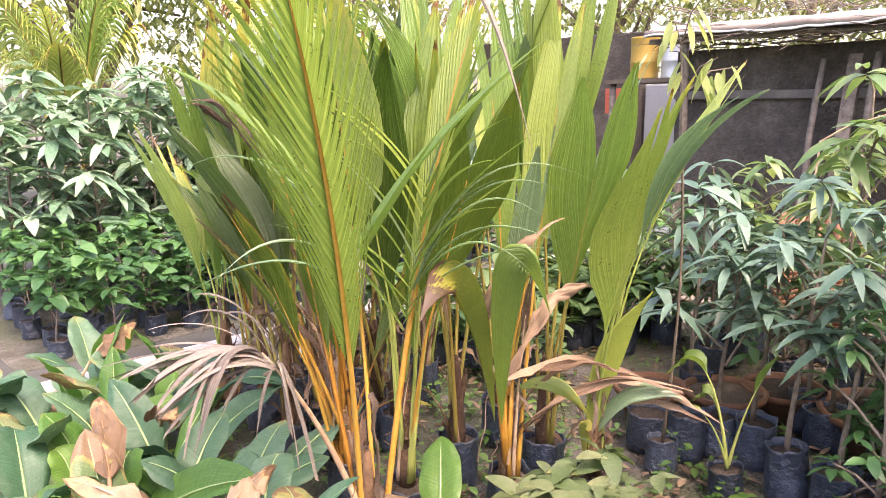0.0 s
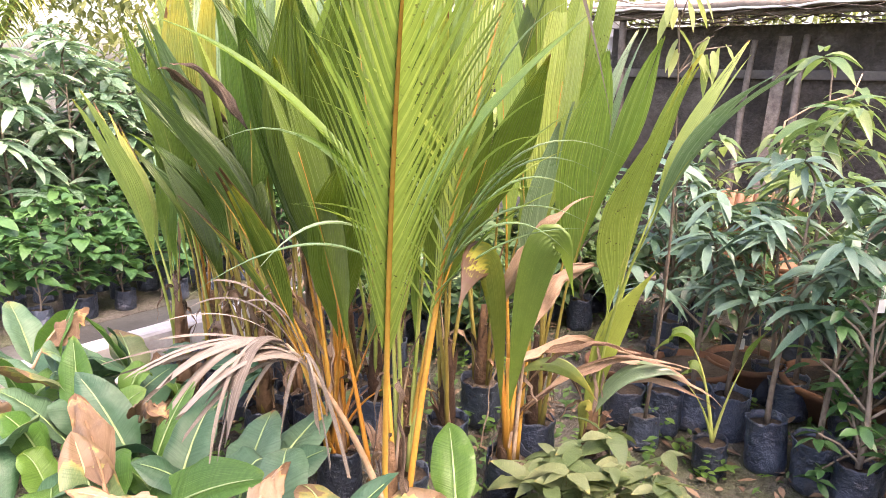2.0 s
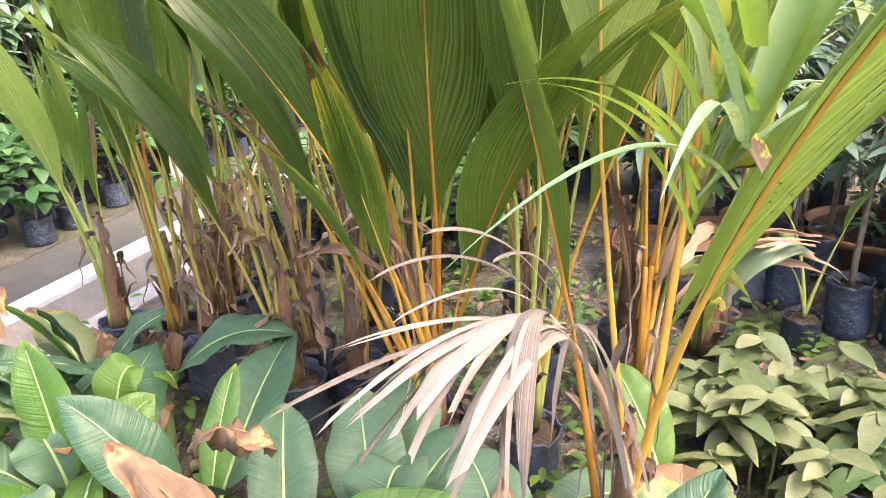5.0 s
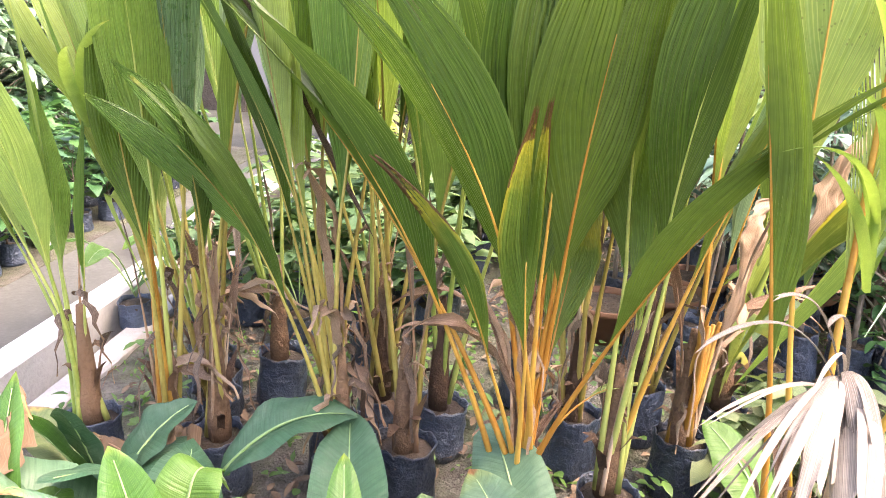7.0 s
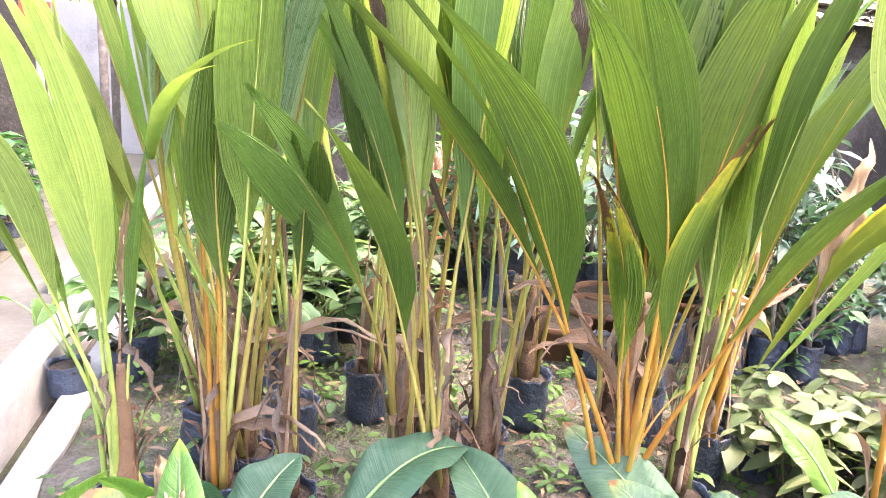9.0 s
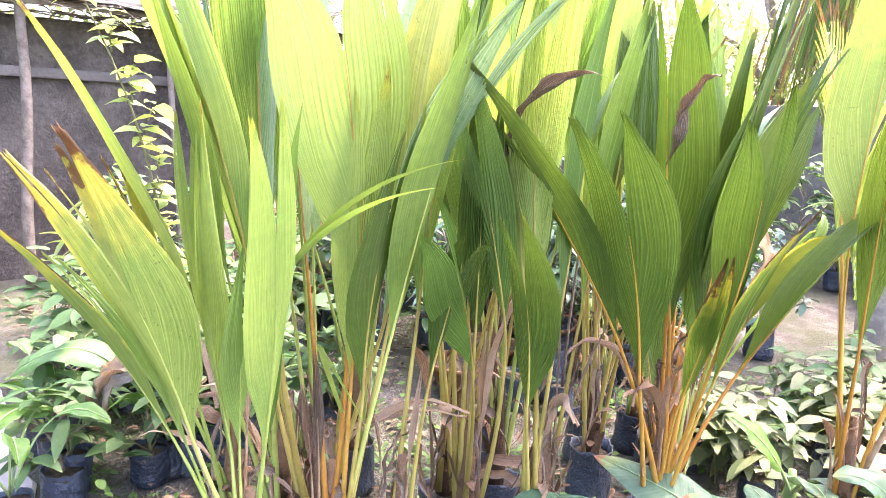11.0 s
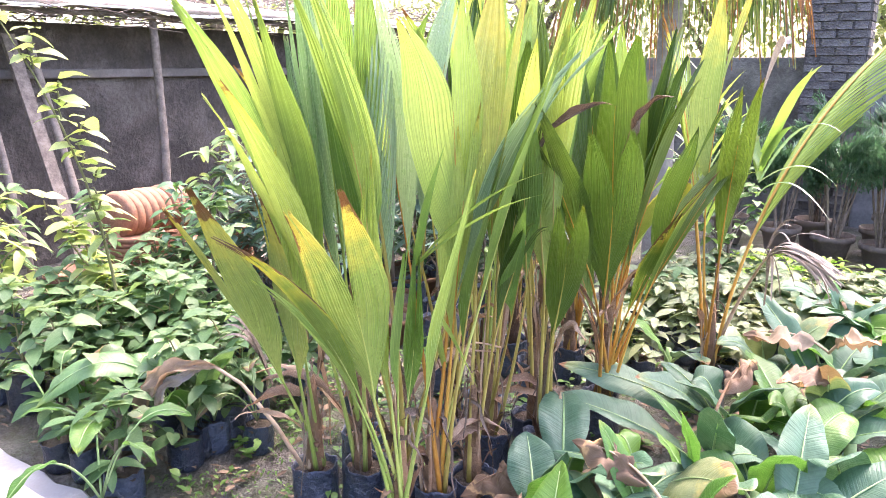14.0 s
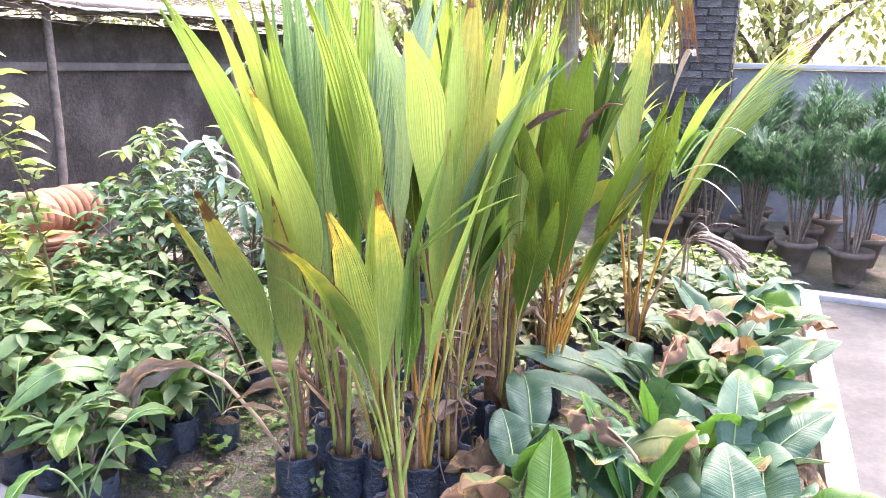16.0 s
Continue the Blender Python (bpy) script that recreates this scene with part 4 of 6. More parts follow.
palm(-0.34, 2.47, [
    ((-0.64, 2.21, 1.17), dict(width=0.105, tone="burnt", start=0.44, roll=35)),
    ((-0.80, 2.44, 1.06), dict(width=0.085, tone="burnt", start=0.44)),
    ((-0.94, 2.77, 1.36), dict(width=0.19, tone="shaded", start=0.40, roll=20)),
    ((-0.96, 3.05, 1.43), dict(width=0.14, tone="shaded", start=0.46)),
    ((-0.53, 2.31, 1.66), dict(width=0.25, tone="shaded", start=0.38, turn=20, fold=0.25)),
    ((-0.94, 2.43, 1.41), dict(width=0.16, tone="shaded", via=(-0.50, 2.38, 0.76), roll=25)),
    ((-0.36, 2.22, 1.70), dict(width=0.26, tone="shaded", start=0.38, fold=0.25)),
    ((-0.44, 2.18, 1.50), dict(width=0.21, tone="shaded", start=0.42)),
    ((-0.22, 1.79, 1.26), dict(width=0.16, tone="shaded", start=0.40)),
    ((-0.19, 2.53, 1.66), dict(width=0.22, tone="shaded", start=0.40)),
    ((-0.65, 2.62, 1.65), dict(width=0.20, tone="shaded", start=0.40)),
    ((0.02, 2.62, 0.96), dict(width=0.15, tone="burnt", start=0.40)),
    ((-0.02, 2.34, 0.44), dict(width=0.035, tone="yellow", start=0.55, arch=0.16)),
], "young coconut palm with orange stalks and broad leaves coloured as shaded", "orange", dead=((-0.45, 2.78, 0.70), (-0.55, 2.40, 0.75), (-0.62, 2.62, 0.62)))
palm(-0.12, 2.38, [
    ((-0.22, 2.30, 1.62), dict(width=0.20, tone="shaded", start=0.40, turn=30)),
    ((0.14, 2.02, 1.50), dict(width=0.25, tone="shaded", start=0.40, stalk="orange", fold=0.25)),
    ((0.05, 2.50, 1.75), dict(width=0.19, tone="mid", start=0.42)),
    ((-0.20, 2.08, 1.58), dict(width=0.20, tone="shaded", start=0.42)),
    ((0.18, 2.30, 1.75), dict(width=0.18, tone="mid", start=0.42)),
    ((-0.06, 2.36, 1.30), dict(width=0.12, tone="mid", start=0.36)),
], "young coconut palm with pale green stalks", "green")
big = palm(-0.19, 1.90, [
    ((-0.20, 1.10, 1.70), dict(width=0.15, thick=0.85, tone="spotted", start=0.34, pinnate=True, n=20, droop=0.06, fold=-0.30, out=0.10)),
    ((0.12, 2.05, 1.70), dict(width=0.10, tone="lime", start=0.36, pinnate=True, n=19, split=2, droop=0.12, fold=0.45)),
    ((-0.32, 1.98, 1.88), dict(width=0.20, tone="yellow", via=(-0.22, 2.00, 1.02), notch=0.6, turn=80)),
    ((-0.50, 2.02, 1.50), dict(width=0.12, tone="shaded", start=0.40)),
], "tall coconut seedling with a spotted feathered frond on an orange rib", "orange")
for a, c_, e, wd in (((-0.18, 1.73, 1.04), (-0.35, 1.69, 1.40), (-0.54, 1.65, 1.28), 0.022), ((-0.19, 1.73, 1.05), (-0.33, 1.64, 1.20), (-0.45, 1.57, 1.06), 0.020),
                     ((-0.18, 1.73, 1.09), (-0.32, 1.75, 1.30), (-0.44, 1.78, 1.30), 0.040), ((-0.19, 1.73, 1.12), (-0.46, 1.82, 1.47), (-0.71, 1.91, 1.53), 0.045),
                     ((-0.19, 1.73, 1.17), (-0.30, 1.70, 1.40), (-0.38, 1.69, 1.52), 0.050), ((-0.18, 1.73, 1.05), (-0.07, 1.71, 1.23), (0.02, 1.70, 1.37), 0.045),
                     ((-0.17, 1.73, 1.10), (0.01, 1.80, 1.36), (0.27, 1.87, 1.57), 0.055), ((-0.18, 1.74, 0.98), (-0.34, 1.72, 1.16), (-0.62, 1.72, 0.96), 0.018)):
    strap(big, a, c_, e, wd, "mid" if wd > 0.03 else "silver")
for k in range(22):
    q = k / 21
    a = Vector((-0.09, 1.91, 0.84)).lerp(Vector((-0.02, 1.95, 1.22)), q)
    sg = 1 if k % 2 else -1
    e = a + Vector((sg * rnd(0.20, 0.36), rnd(-0.06, 0.04), rnd(0.12, 0.30) + 0.10 * q))
    c_ = (a + e) / 2 + Vector((-sg * 0.03, -0.02, rnd(0.06, 0.12)))
    strap(big, a, c_, e, rnd(0.014, 0.026), random.choice(("lime", "silver", "lime", "mid")))
for e in ((0.28, 1.87, 1.13), (0.24, 1.87, 1.00), (0.40, 1.98, 1.22), (0.36, 2.05, 1.17), (0.34, 2.0, 1.04)):
    strap(big, (-0.06, 1.91, 0.95), (0.08, 1.90, e[2] + 0.17), e, 0.020, "silver")
strap(big, (0.02, 1.52, 1.62), (0.08, 1.50, 1.75), (0.20, 1.52, 1.32), 0.035, "pale_dry")
folded = palm(0.22, 2.40, [
    ((0.33, 2.20, 1.35), dict(width=0.15, tone="silver", start=0.42)),
    ((0.12, 2.45, 1.75), dict(width=0.15, tone="lime", start=0.42)),
    ((0.44, 2.60, 1.78), dict(width=0.16, tone="lime", start=0.42)),
], "young coconut palm with a brown folded leaf", "orange", dead=((0.80, 2.35, 0.48), (0.55, 2.2, 0.62)))
bent_leaf(folded, (0.17, 2.28, 0.42), (0.095, 2.00, 1.20), (-0.04, 1.79, 0.90), 0.095, "burnt", 0.22, 0.66, face=(0.5, -1, 0.2))
bent_leaf(folded, (0.19, 2.25, 0.42), (0.13, 1.73, 1.36), (0.31, 2.05, 0.84), 0.095, "lime", 0.22, 0.50, face=(-0.4, -1, 0.3))
bent_leaf(folded, (0.12, 2.17, 0.66), (0.12, 2.06, 1.04), (0.37, 2.12, 1.10), 0.056, "dry", 0.7, 0.48, label="brown folded dead leaf")
bent_leaf(folded, (0.20, 2.31, 0.50), (0.30, 2.31, 0.90), (0.50, 2.40, 0.82), 0.058, "dry", 0.7, 0.50, label="pinkish brown pleated dead leaf")
bent_leaf(folded, (0.20, 2.26, 0.56), (0.42, 2.42, 0.68), (0.78, 2.62, 0.38), 0.040, "dry", 0.8, 0.35, label="long dry brown leaf")
bent_leaf(folded, (0.24, 2.34, 0.50), (0.36, 2.31, 0.60), (0.48, 2.28, 0.42), 0.050, "yellow", 0.6, 0.5)
for k in (0.18, 0.20, 0.23):
    st_ = Soup()
    st_.tube([Vector((0.0, -0.01, 0.15)), Vector(((k - 0.22) * 0.5, -0.04, 0.35)), Vector((k - 0.22, -0.06, 0.55))], [0.011, 0.009, 0.006], 7)
    part("stalk", st_, STALK["orange"], folded)
palm(0.37, 2.64, [
    ((0.47, 2.12, 1.53), dict(width=0.23, tone="lime", start=0.38, turn=15)),
    ((0.60, 2.75, 1.95), dict(width=0.19, tone="spotted", start=0.42)),
    ((0.30, 2.55, 1.95), dict(width=0.17, tone="lime", start=0.42)),
    ((0.77, 2.86, 1.60), dict(width=0.12, tone="silver", start=0.42)),
    ((0.22, 2.85, 1.85), dict(width=0.15, tone="mid", start=0.42)),
], "young coconut palm with ridged green leaves", "ochre")
edge_palm = palm(0.52, 2.45, [
    ((0.80, 1.93, 1.45), dict(width=0.10, tone="silver", via=(0.60, 2.27, 0.98))),
    ((0.98, 2.45, 1.54), dict(width=0.10, tone="lime", via=(0.66, 2.42, 0.98))),
    ((0.66, 2.22, 1.46), dict(width=0.22, notch=0.06, tone="spotted", start=0.38)),
    ((0.80, 2.40, 1.50), dict(width=0.16, tone="spotted", start=0.40)),
], "young coconut palm at the edge of the clump with yellow base", "green", dead=((0.95, 2.35, 0.36),))
bent_leaf(edge_palm, (0.50, 2.43, 0.25), (0.52, 2.42, 0.60), (0.68, 2.38, 0.82), 0.09, "spotted", 0.3, 0.55)
bent_leaf(edge_palm, (0.50, 2.44, 0.26), (0.60, 2.42, 0.56), (0.79, 2.36, 0.46), 0.075, "silver", 0.3, 0.6, face=(0, -0.4, 1))
bent_leaf(edge_palm, (0.49, 2.44, 0.20), (0.47, 2.40, 0.45), (0.50, 2.36, 0.30), 0.04, "yellow", 0.4, 0.5)
palm(0.05, 2.64, [], "young coconut palm behind the others", "ochre", auto=5, tall=1.9, tones=("mid", "lime", "shaded"))
palm(-0.10, 3.45, [], "young coconut palm at the back of the clump", "green", auto=4, tall=1.75, tones=("lime", "mid", "silver"))
palm(0.24, 3.02, [], "young coconut palm at the back of the clump", "ochre", auto=4, tall=1.9, tones=("mid", "lime"))


# ---------------------------------------------------------------- the bleached hanging frond
def bleached_frond():
    """A dead frond bent over at its neck: a few wide papery pieces still joined, and many loose shreds."""
    at = Vector((-0.16, 1.88, 0.0))
    root = thing("withered_frond", at, "bleached dry palm frond hanging over the banana plants", "dry frond")
    neck = Vector((-0.43, 1.80, 0.82)) - at
    a, c = Vector((0.0, 0.0, 0.18)), Vector((-0.10, -0.06, 0.62))
    s = Soup()
    s.tube([bez(a, c, neck, i / 12) for i in range(13)], [0.011 - 0.0006 * i for i in range(13)], 6)
    rib = part("rib", s, STALK["dry"], root)

    def sheet(b, m_, d, wide, seed, cols=9, tone="pale_dry", twist=0.0):
        """One papery piece from its root over a crest to a torn end."""
        sd = (d - b).cross(Vector((0, 0, 1))).normalized()
        rows, al, ac = [], [], []
        torn = [1.0 - 0.34 * abs(noise.noise((j * 1.1, seed, 3))) * 2 for j in range(cols)]
        n = 15
        for i in range(n):
            k = i / (n - 1)
            row = []
            for j in range(cols):
                x = 2 * j / (cols - 1) - 1
                u = k * torn[j]
                p, t = bez(b, m_, d, u), bez_t(b, m_, d, u)
                ang = twist * u + 0.35 * noise.noise((u * 3, seed, 7))
                nm = sd.cross(t).normalized()
                q = sd * math.cos(ang) + nm * math.sin(ang)
                up = nm * math.cos(ang) - sd * math.sin(ang)
                hw = 0.5 * wide * (0.14 + 0.86 * math.sin(math.pi * 0.5 * min(1.0, u * 1.5)) ** 0.9) * (1.0 if u < 0.72 else 1 - 1.1 * (u - 0.72) ** 1.2)
                pleat = (0.10 if j % 2 else -0.06) * hw + 0.16 * hw * noise.noise((u * 6, x * 2.5, seed))
                row.append(p + q * hw * x * (1 + 0.12 * noise.noise((u * 5, x, seed + 4))) - up * (0.35 * hw * x * x) + up * pleat)
            rows.append(row)
            al.append([k] * cols)
            ac.append([j / (cols - 1) for j in range(cols)])
        so = Soup()
        so.grid(rows, al, ac)
        part("leaflet", so, PALM[tone], rib)

    fan = ((-0.83, 1.78, 0.79, 0.014), (-0.79, 1.73, 0.75, 0.024), (-0.72, 1.72, 0.73, 0.048), (-0.66, 1.67, 0.70, 0.054), (-0.60, 1.70, 0.72, 0.046),
           (-0.56, 1.66, 0.64, 0.040), (-0.74, 1.84, 0.82, 0.012))
    for i, (x, y, z, w) in enumerate(fan):
        b = bez(a, c, neck, 0.88 + 0.12 * (i % 3) / 2)
        d = Vector((x, y, z)) - at
        crest = Vector((-0.02 * (i % 3), 0, 0.10 + 0.32 * max(0.0, b.z - d.z) + 0.025 * math.sin(i * 2.7)))
        sheet(b, b + (d - b) * 0.38 + crest, d, w * 1.1, i * 3.3, 9, "pale_dry", rnd(-0.9, 0.9))
        for k in range(2 if i % 2 else 1):
            e = d + Vector((rnd(-0.04, 0.05), rnd(-0.03, 0.03), rnd(-0.06, 0.05)))
            sheet(b, b + (e - b) * rnd(0.30, 0.45) + crest * rnd(0.85, 1.25), e, rnd(0.007, 0.014), i * 5 + k + 90, 3, "pale_dry", rnd(-1.6, 1.6))
    hung = ((-0.53, 1.76, 0.67), (-0.45, 1.76, 0.60), (-0.36, 1.77, 0.60), (-0.33, 1.72, 0.54), (-0.29, 1.72, 0.52))
    for i, (x, y, z) in enumerate(hung):
        b = bez(a, c, neck, 0.84 + 0.02 * (i % 7))
        d = Vector((x, y, z)) - at
        sheet(b, b + (d - b) * 0.35 + Vector((0, 0, rnd(0.12, 0.20))), d, rnd(0.009, 0.015), i + 60, 3, "pale_dry", rnd(-1.5, 1.5))
    over = ((-0.60, 1.84, 0.96, 0.20), (-0.52, 1.80, 0.92, 0.18), (-0.66, 1.90, 0.88, 0.22), (-0.68, 1.74, 0.90, 0.15))
    for i, (x, y, z, up) in enumerate(over):
        b = bez(a, c, neck, 0.80 + 0.04 * i)
        d = Vector((x, y, z)) - at
        sheet(b, (b + d) / 2 + Vector((0.03, 0, up * 0.7)), d, rnd(0.006, 0.010), i + 160, 3, "pale_dry", rnd(-0.8, 0.8))


bleached_frond()


# ---------------------------------------------------------------- banana plants along the walkway
def banana_leaf(root, base, tip, width, tone, lift=0.12, fold=None, u0=0.20):
    """A paddle leaf on a grooved stalk: pointed end, raised pale midrib, rippled margins, and a slight droop past its crest."""
    o = Vector(root.location)
    a, e = Vector(base) - o, Vector(tip) - o
    c = (a + e) / 2 + Vector((0, 0, lift)) + (a - e) * 0.08
    flat = Vector((e.x - a.x, e.y - a.y, 0))
    sd0 = Vector((-flat.y, flat.x, 0)).normalized() if flat.length > 0.02 else Vector((R2, R2, 0))
    ragged = rnd(0, 90)
    roll = rnd(-0.45, 0.45)
    turn = rnd(-0.5, 0.5)
    fold = rnd(0.12, 0.60) if fold is None else fold
    width *= 1.12
    withered = tone == "dead"
    blunt = rnd(0.50, 0.72)
    s = Soup()
    rows, al, ac = [], [], []
    mid = []
    n, cols = 21, 6
    for i in range(n):
        k = i / (n - 1)
        u = u0 + (1 - u0) * k
        p = bez(a, c, e, u)
        t = bez_t(a, c, e, u)
        sd = (sd0 - t * sd0.dot(t)).normalized()
        nm = sd.cross(t)
        nm = nm if nm.z > 0 else -nm
        ang = roll + turn * k
        sd, nm = sd * math.cos(ang) + nm * math.sin(ang), nm * math.cos(ang) - sd * math.sin(ang)
        hw = width * 0.5 * max(0.02, math.sin(math.pi * min(1.0, 0.02 + 0.98 * k ** 0.82)) ** blunt) * (1.0 if k < 0.8 else 1 - 2.2 * (k - 0.8) ** 1.5)
        row, ra, rc = [], [], []
        for j in range(-cols, cols + 1):
            x = j / cols
            up = fold * abs(x) ** 1.1 * hw + 0.10 * hw * math.sin(k * 15 + (x > 0) * 2 + ragged) * abs(x) ** 2
            up += 0.07 * hw * noise.noise((k * 9, x * 3, ragged)) - 0.30 * hw * abs(x) ** 3
            xx = x
            if withered:
                up += 0.75 * hw * noise.noise((k * 5 + ragged, x * 2.5, 1)) + 0.4 * hw * noise.noise((k * 10 + ragged, x * 4, 1)) - 0.7 * hw * abs(x)
                xx = x * (0.70 + 0.40 * noise.noise((k * 4, x * 2, ragged)))
            row.append(p + sd * hw * xx + nm * up)
            ra.append(k)
            rc.append(abs(x))
        rows.append(row)
        al.append(ra)
        ac.append(rc)
        mid.append(p + nm * (0.0015 if not withered else 0.0))
    s.grid(rows, al, ac)
    lf = part("leaf", s, BANANA[tone], root, "rusty dying leaf" if tone == "rust" else "dead crumpled brown leaf" if withered else "")
    st = Soup()
    stalk = [bez(a, c, e, u0 * i / 5) for i in range(5)]
    pts = stalk + mid[:-2]
    thick = min(0.0048, width * 0.036)
    st.tube(pts, [thick * 1.25 if i < 5 else max(0.0010, thick * (1 - 0.8 * (i - 5) / (len(pts) - 6))) for i in range(len(pts))], 6)
    part("midrib", st, STALK["dry"] if withered else RIB, lf)


def banana(x, y, leaves=(), auto=5, h=0.45, label="young banana plant with broad bluish-green leaves", ln=(0.30, 0.46)):
    root = thing("banana_plant", (x, y, 0), label, "banana plant", "banana plants in the bed")
    s = Soup()
    s.tube([Vector((0.004 * i, 0, 0.0 + 0.045 * i)) for i in range(6)], [0.026, 0.025, 0.023, 0.021, 0.018, 0.012], 9)
    part("stem", s, RIB, root, "pale green sheathed stem")
    top = Vector((x, y, 0.15))
    for tip, wd, tone in leaves:
        banana_leaf(root, top + Vector((0, 0, 0.24 if tone == "dead" else 0.0)), tip, wd, tone, 0.10)
    a0 = rnd(0, 6.28)
    for i in range(auto):
        a = a0 + 2.3 * i + rnd(-0.3, 0.3)
        l = rnd(*ln)
        z = h * rnd(0.50, 1.10)
        reach = l * rnd(0.60, 0.95) if i else l * 0.3
        tone = random.choices(("blue", "fresh", "rust", "dead"), (9, 1.6, 1.6, 2.4))[0] if i else random.choice(("fresh", "blue"))
        if tone == "dead":
            z *= 0.55
        tip = top + Vector((reach * math.cos(a), reach * math.sin(a), z - 0.15))
        banana_leaf(root, top, tip, l * rnd(0.29, 0.42), tone, rnd(0.10, 0.24))
    return root


PLANTS = (
    (-0.62, 2.10, [((-0.29, 2.65, 0.33), 0.16, "blue"), ((-0.54, 2.43, 0.36), 0.15, "blue"), ((-0.35, 2.22, 0.33), 0.13, "blue"), ((-0.86, 2.02, 0.42), 0.14, "blue")], 1),
    (-0.92, 2.32, [((-0.61, 2.79, 0.35), 0.15, "blue"), ((-0.79, 2.53, 0.44), 0.07, "fresh"), ((-0.78, 2.10, 0.50), 0.12, "dead"), ((-1.14, 2.45, 0.50), 0.13, "blue")], 0),
    (-1.16, 2.50, [((-0.97, 2.58, 0.38), 0.12, "fresh"), ((-0.95, 2.92, 0.33), 0.17, "blue"), ((-1.42, 2.52, 0.42), 0.15, "blue"), ((-1.20, 2.62, 0.56), 0.10, "fresh")], 1),
    (-1.40, 2.76, [((-1.49, 2.62, 0.52), 0.11, "fresh"), ((-1.28, 2.91, 0.60), 0.09, "fresh"), ((-1.60, 2.95, 0.36), 0.14, "blue"), ((-1.10, 2.80, 0.36), 0.14, "blue"), ((-1.27, 2.98, 0.54), 0.11, "dead")], 1),
    (-1.36, 2.34, [((-1.58, 2.44, 0.40), 0.14, "rust"), ((-1.40, 1.94, 0.43), 0.14, "blue"), ((-1.13, 2.13, 0.50), 0.13, "blue"), ((-1.62, 2.20, 0.40), 0.13, "blue")], 0),
    (-1.12, 3.02, [((-0.91, 2.99, 0.38), 0.14, "blue"), ((-1.21, 2.97, 0.47), 0.11, "blue"), ((-1.28, 3.30, 0.34), 0.14, "rust"), ((-1.34, 3.05, 0.50), 0.11, "fresh")], 0),
    (-0.54, 1.58, [((-0.18, 1.69, 0.55), 0.12, "blue"), ((-0.75, 1.42, 0.44), 0.15, "blue"), ((-0.45, 1.32, 0.40), 0.14, "blue"), ((-0.44, 1.92, 0.46), 0.11, "dead"), ((-0.88, 1.66, 0.56), 0.125, "dead")], 1),
    (-0.84, 1.80, [((-0.97, 1.95, 0.55), 0.13, "rust"), ((-1.10, 1.72, 0.46), 0.14, "blue"), ((-1.05, 2.20, 0.54), 0.12, "dead"), ((-0.92, 1.50, 0.46), 0.15, "blue")], 1),
    (-1.55, 3.16, [((-1.33, 3.03, 0.52), 0.13, "fresh"), ((-1.74, 3.38, 0.45), 0.13, "blue"), ((-1.78, 3.02, 0.38), 0.13, "blue")], 1),
    (0.0, 1.98, [((0.0, 2.22, 0.40), 0.12, "fresh"), ((-0.20, 1.78, 0.28), 0.13, "blue"), ((-0.32, 1.98, 0.28), 0.12, "blue")], 0),
)
for x, y, leaves, more in PLANTS:
    banana(x, y, leaves, auto=more)
for i in range(13):
    for j in range(5):
        s_, w_ = 0.60 + 0.18 * j + rnd(-0.05, 0.05), 0.55 + 0.215 * i + rnd(-0.05, 0.05)
        if (j == 2 and i < 4) or (j == 3 and i < 9) or (j == 4 and i < 10) or (i > 11 and j > 2):
            continue
        p = sw(s_, w_)
        if min((p.x - q[0]) ** 2 + (p.y - q[1]) ** 2 for q in PLANTS) < 0.026:
            continue
        banana(p.x, p.y, auto=random.choice((4, 5, 5)), h=0.43, ln=(0.32, 0.50))

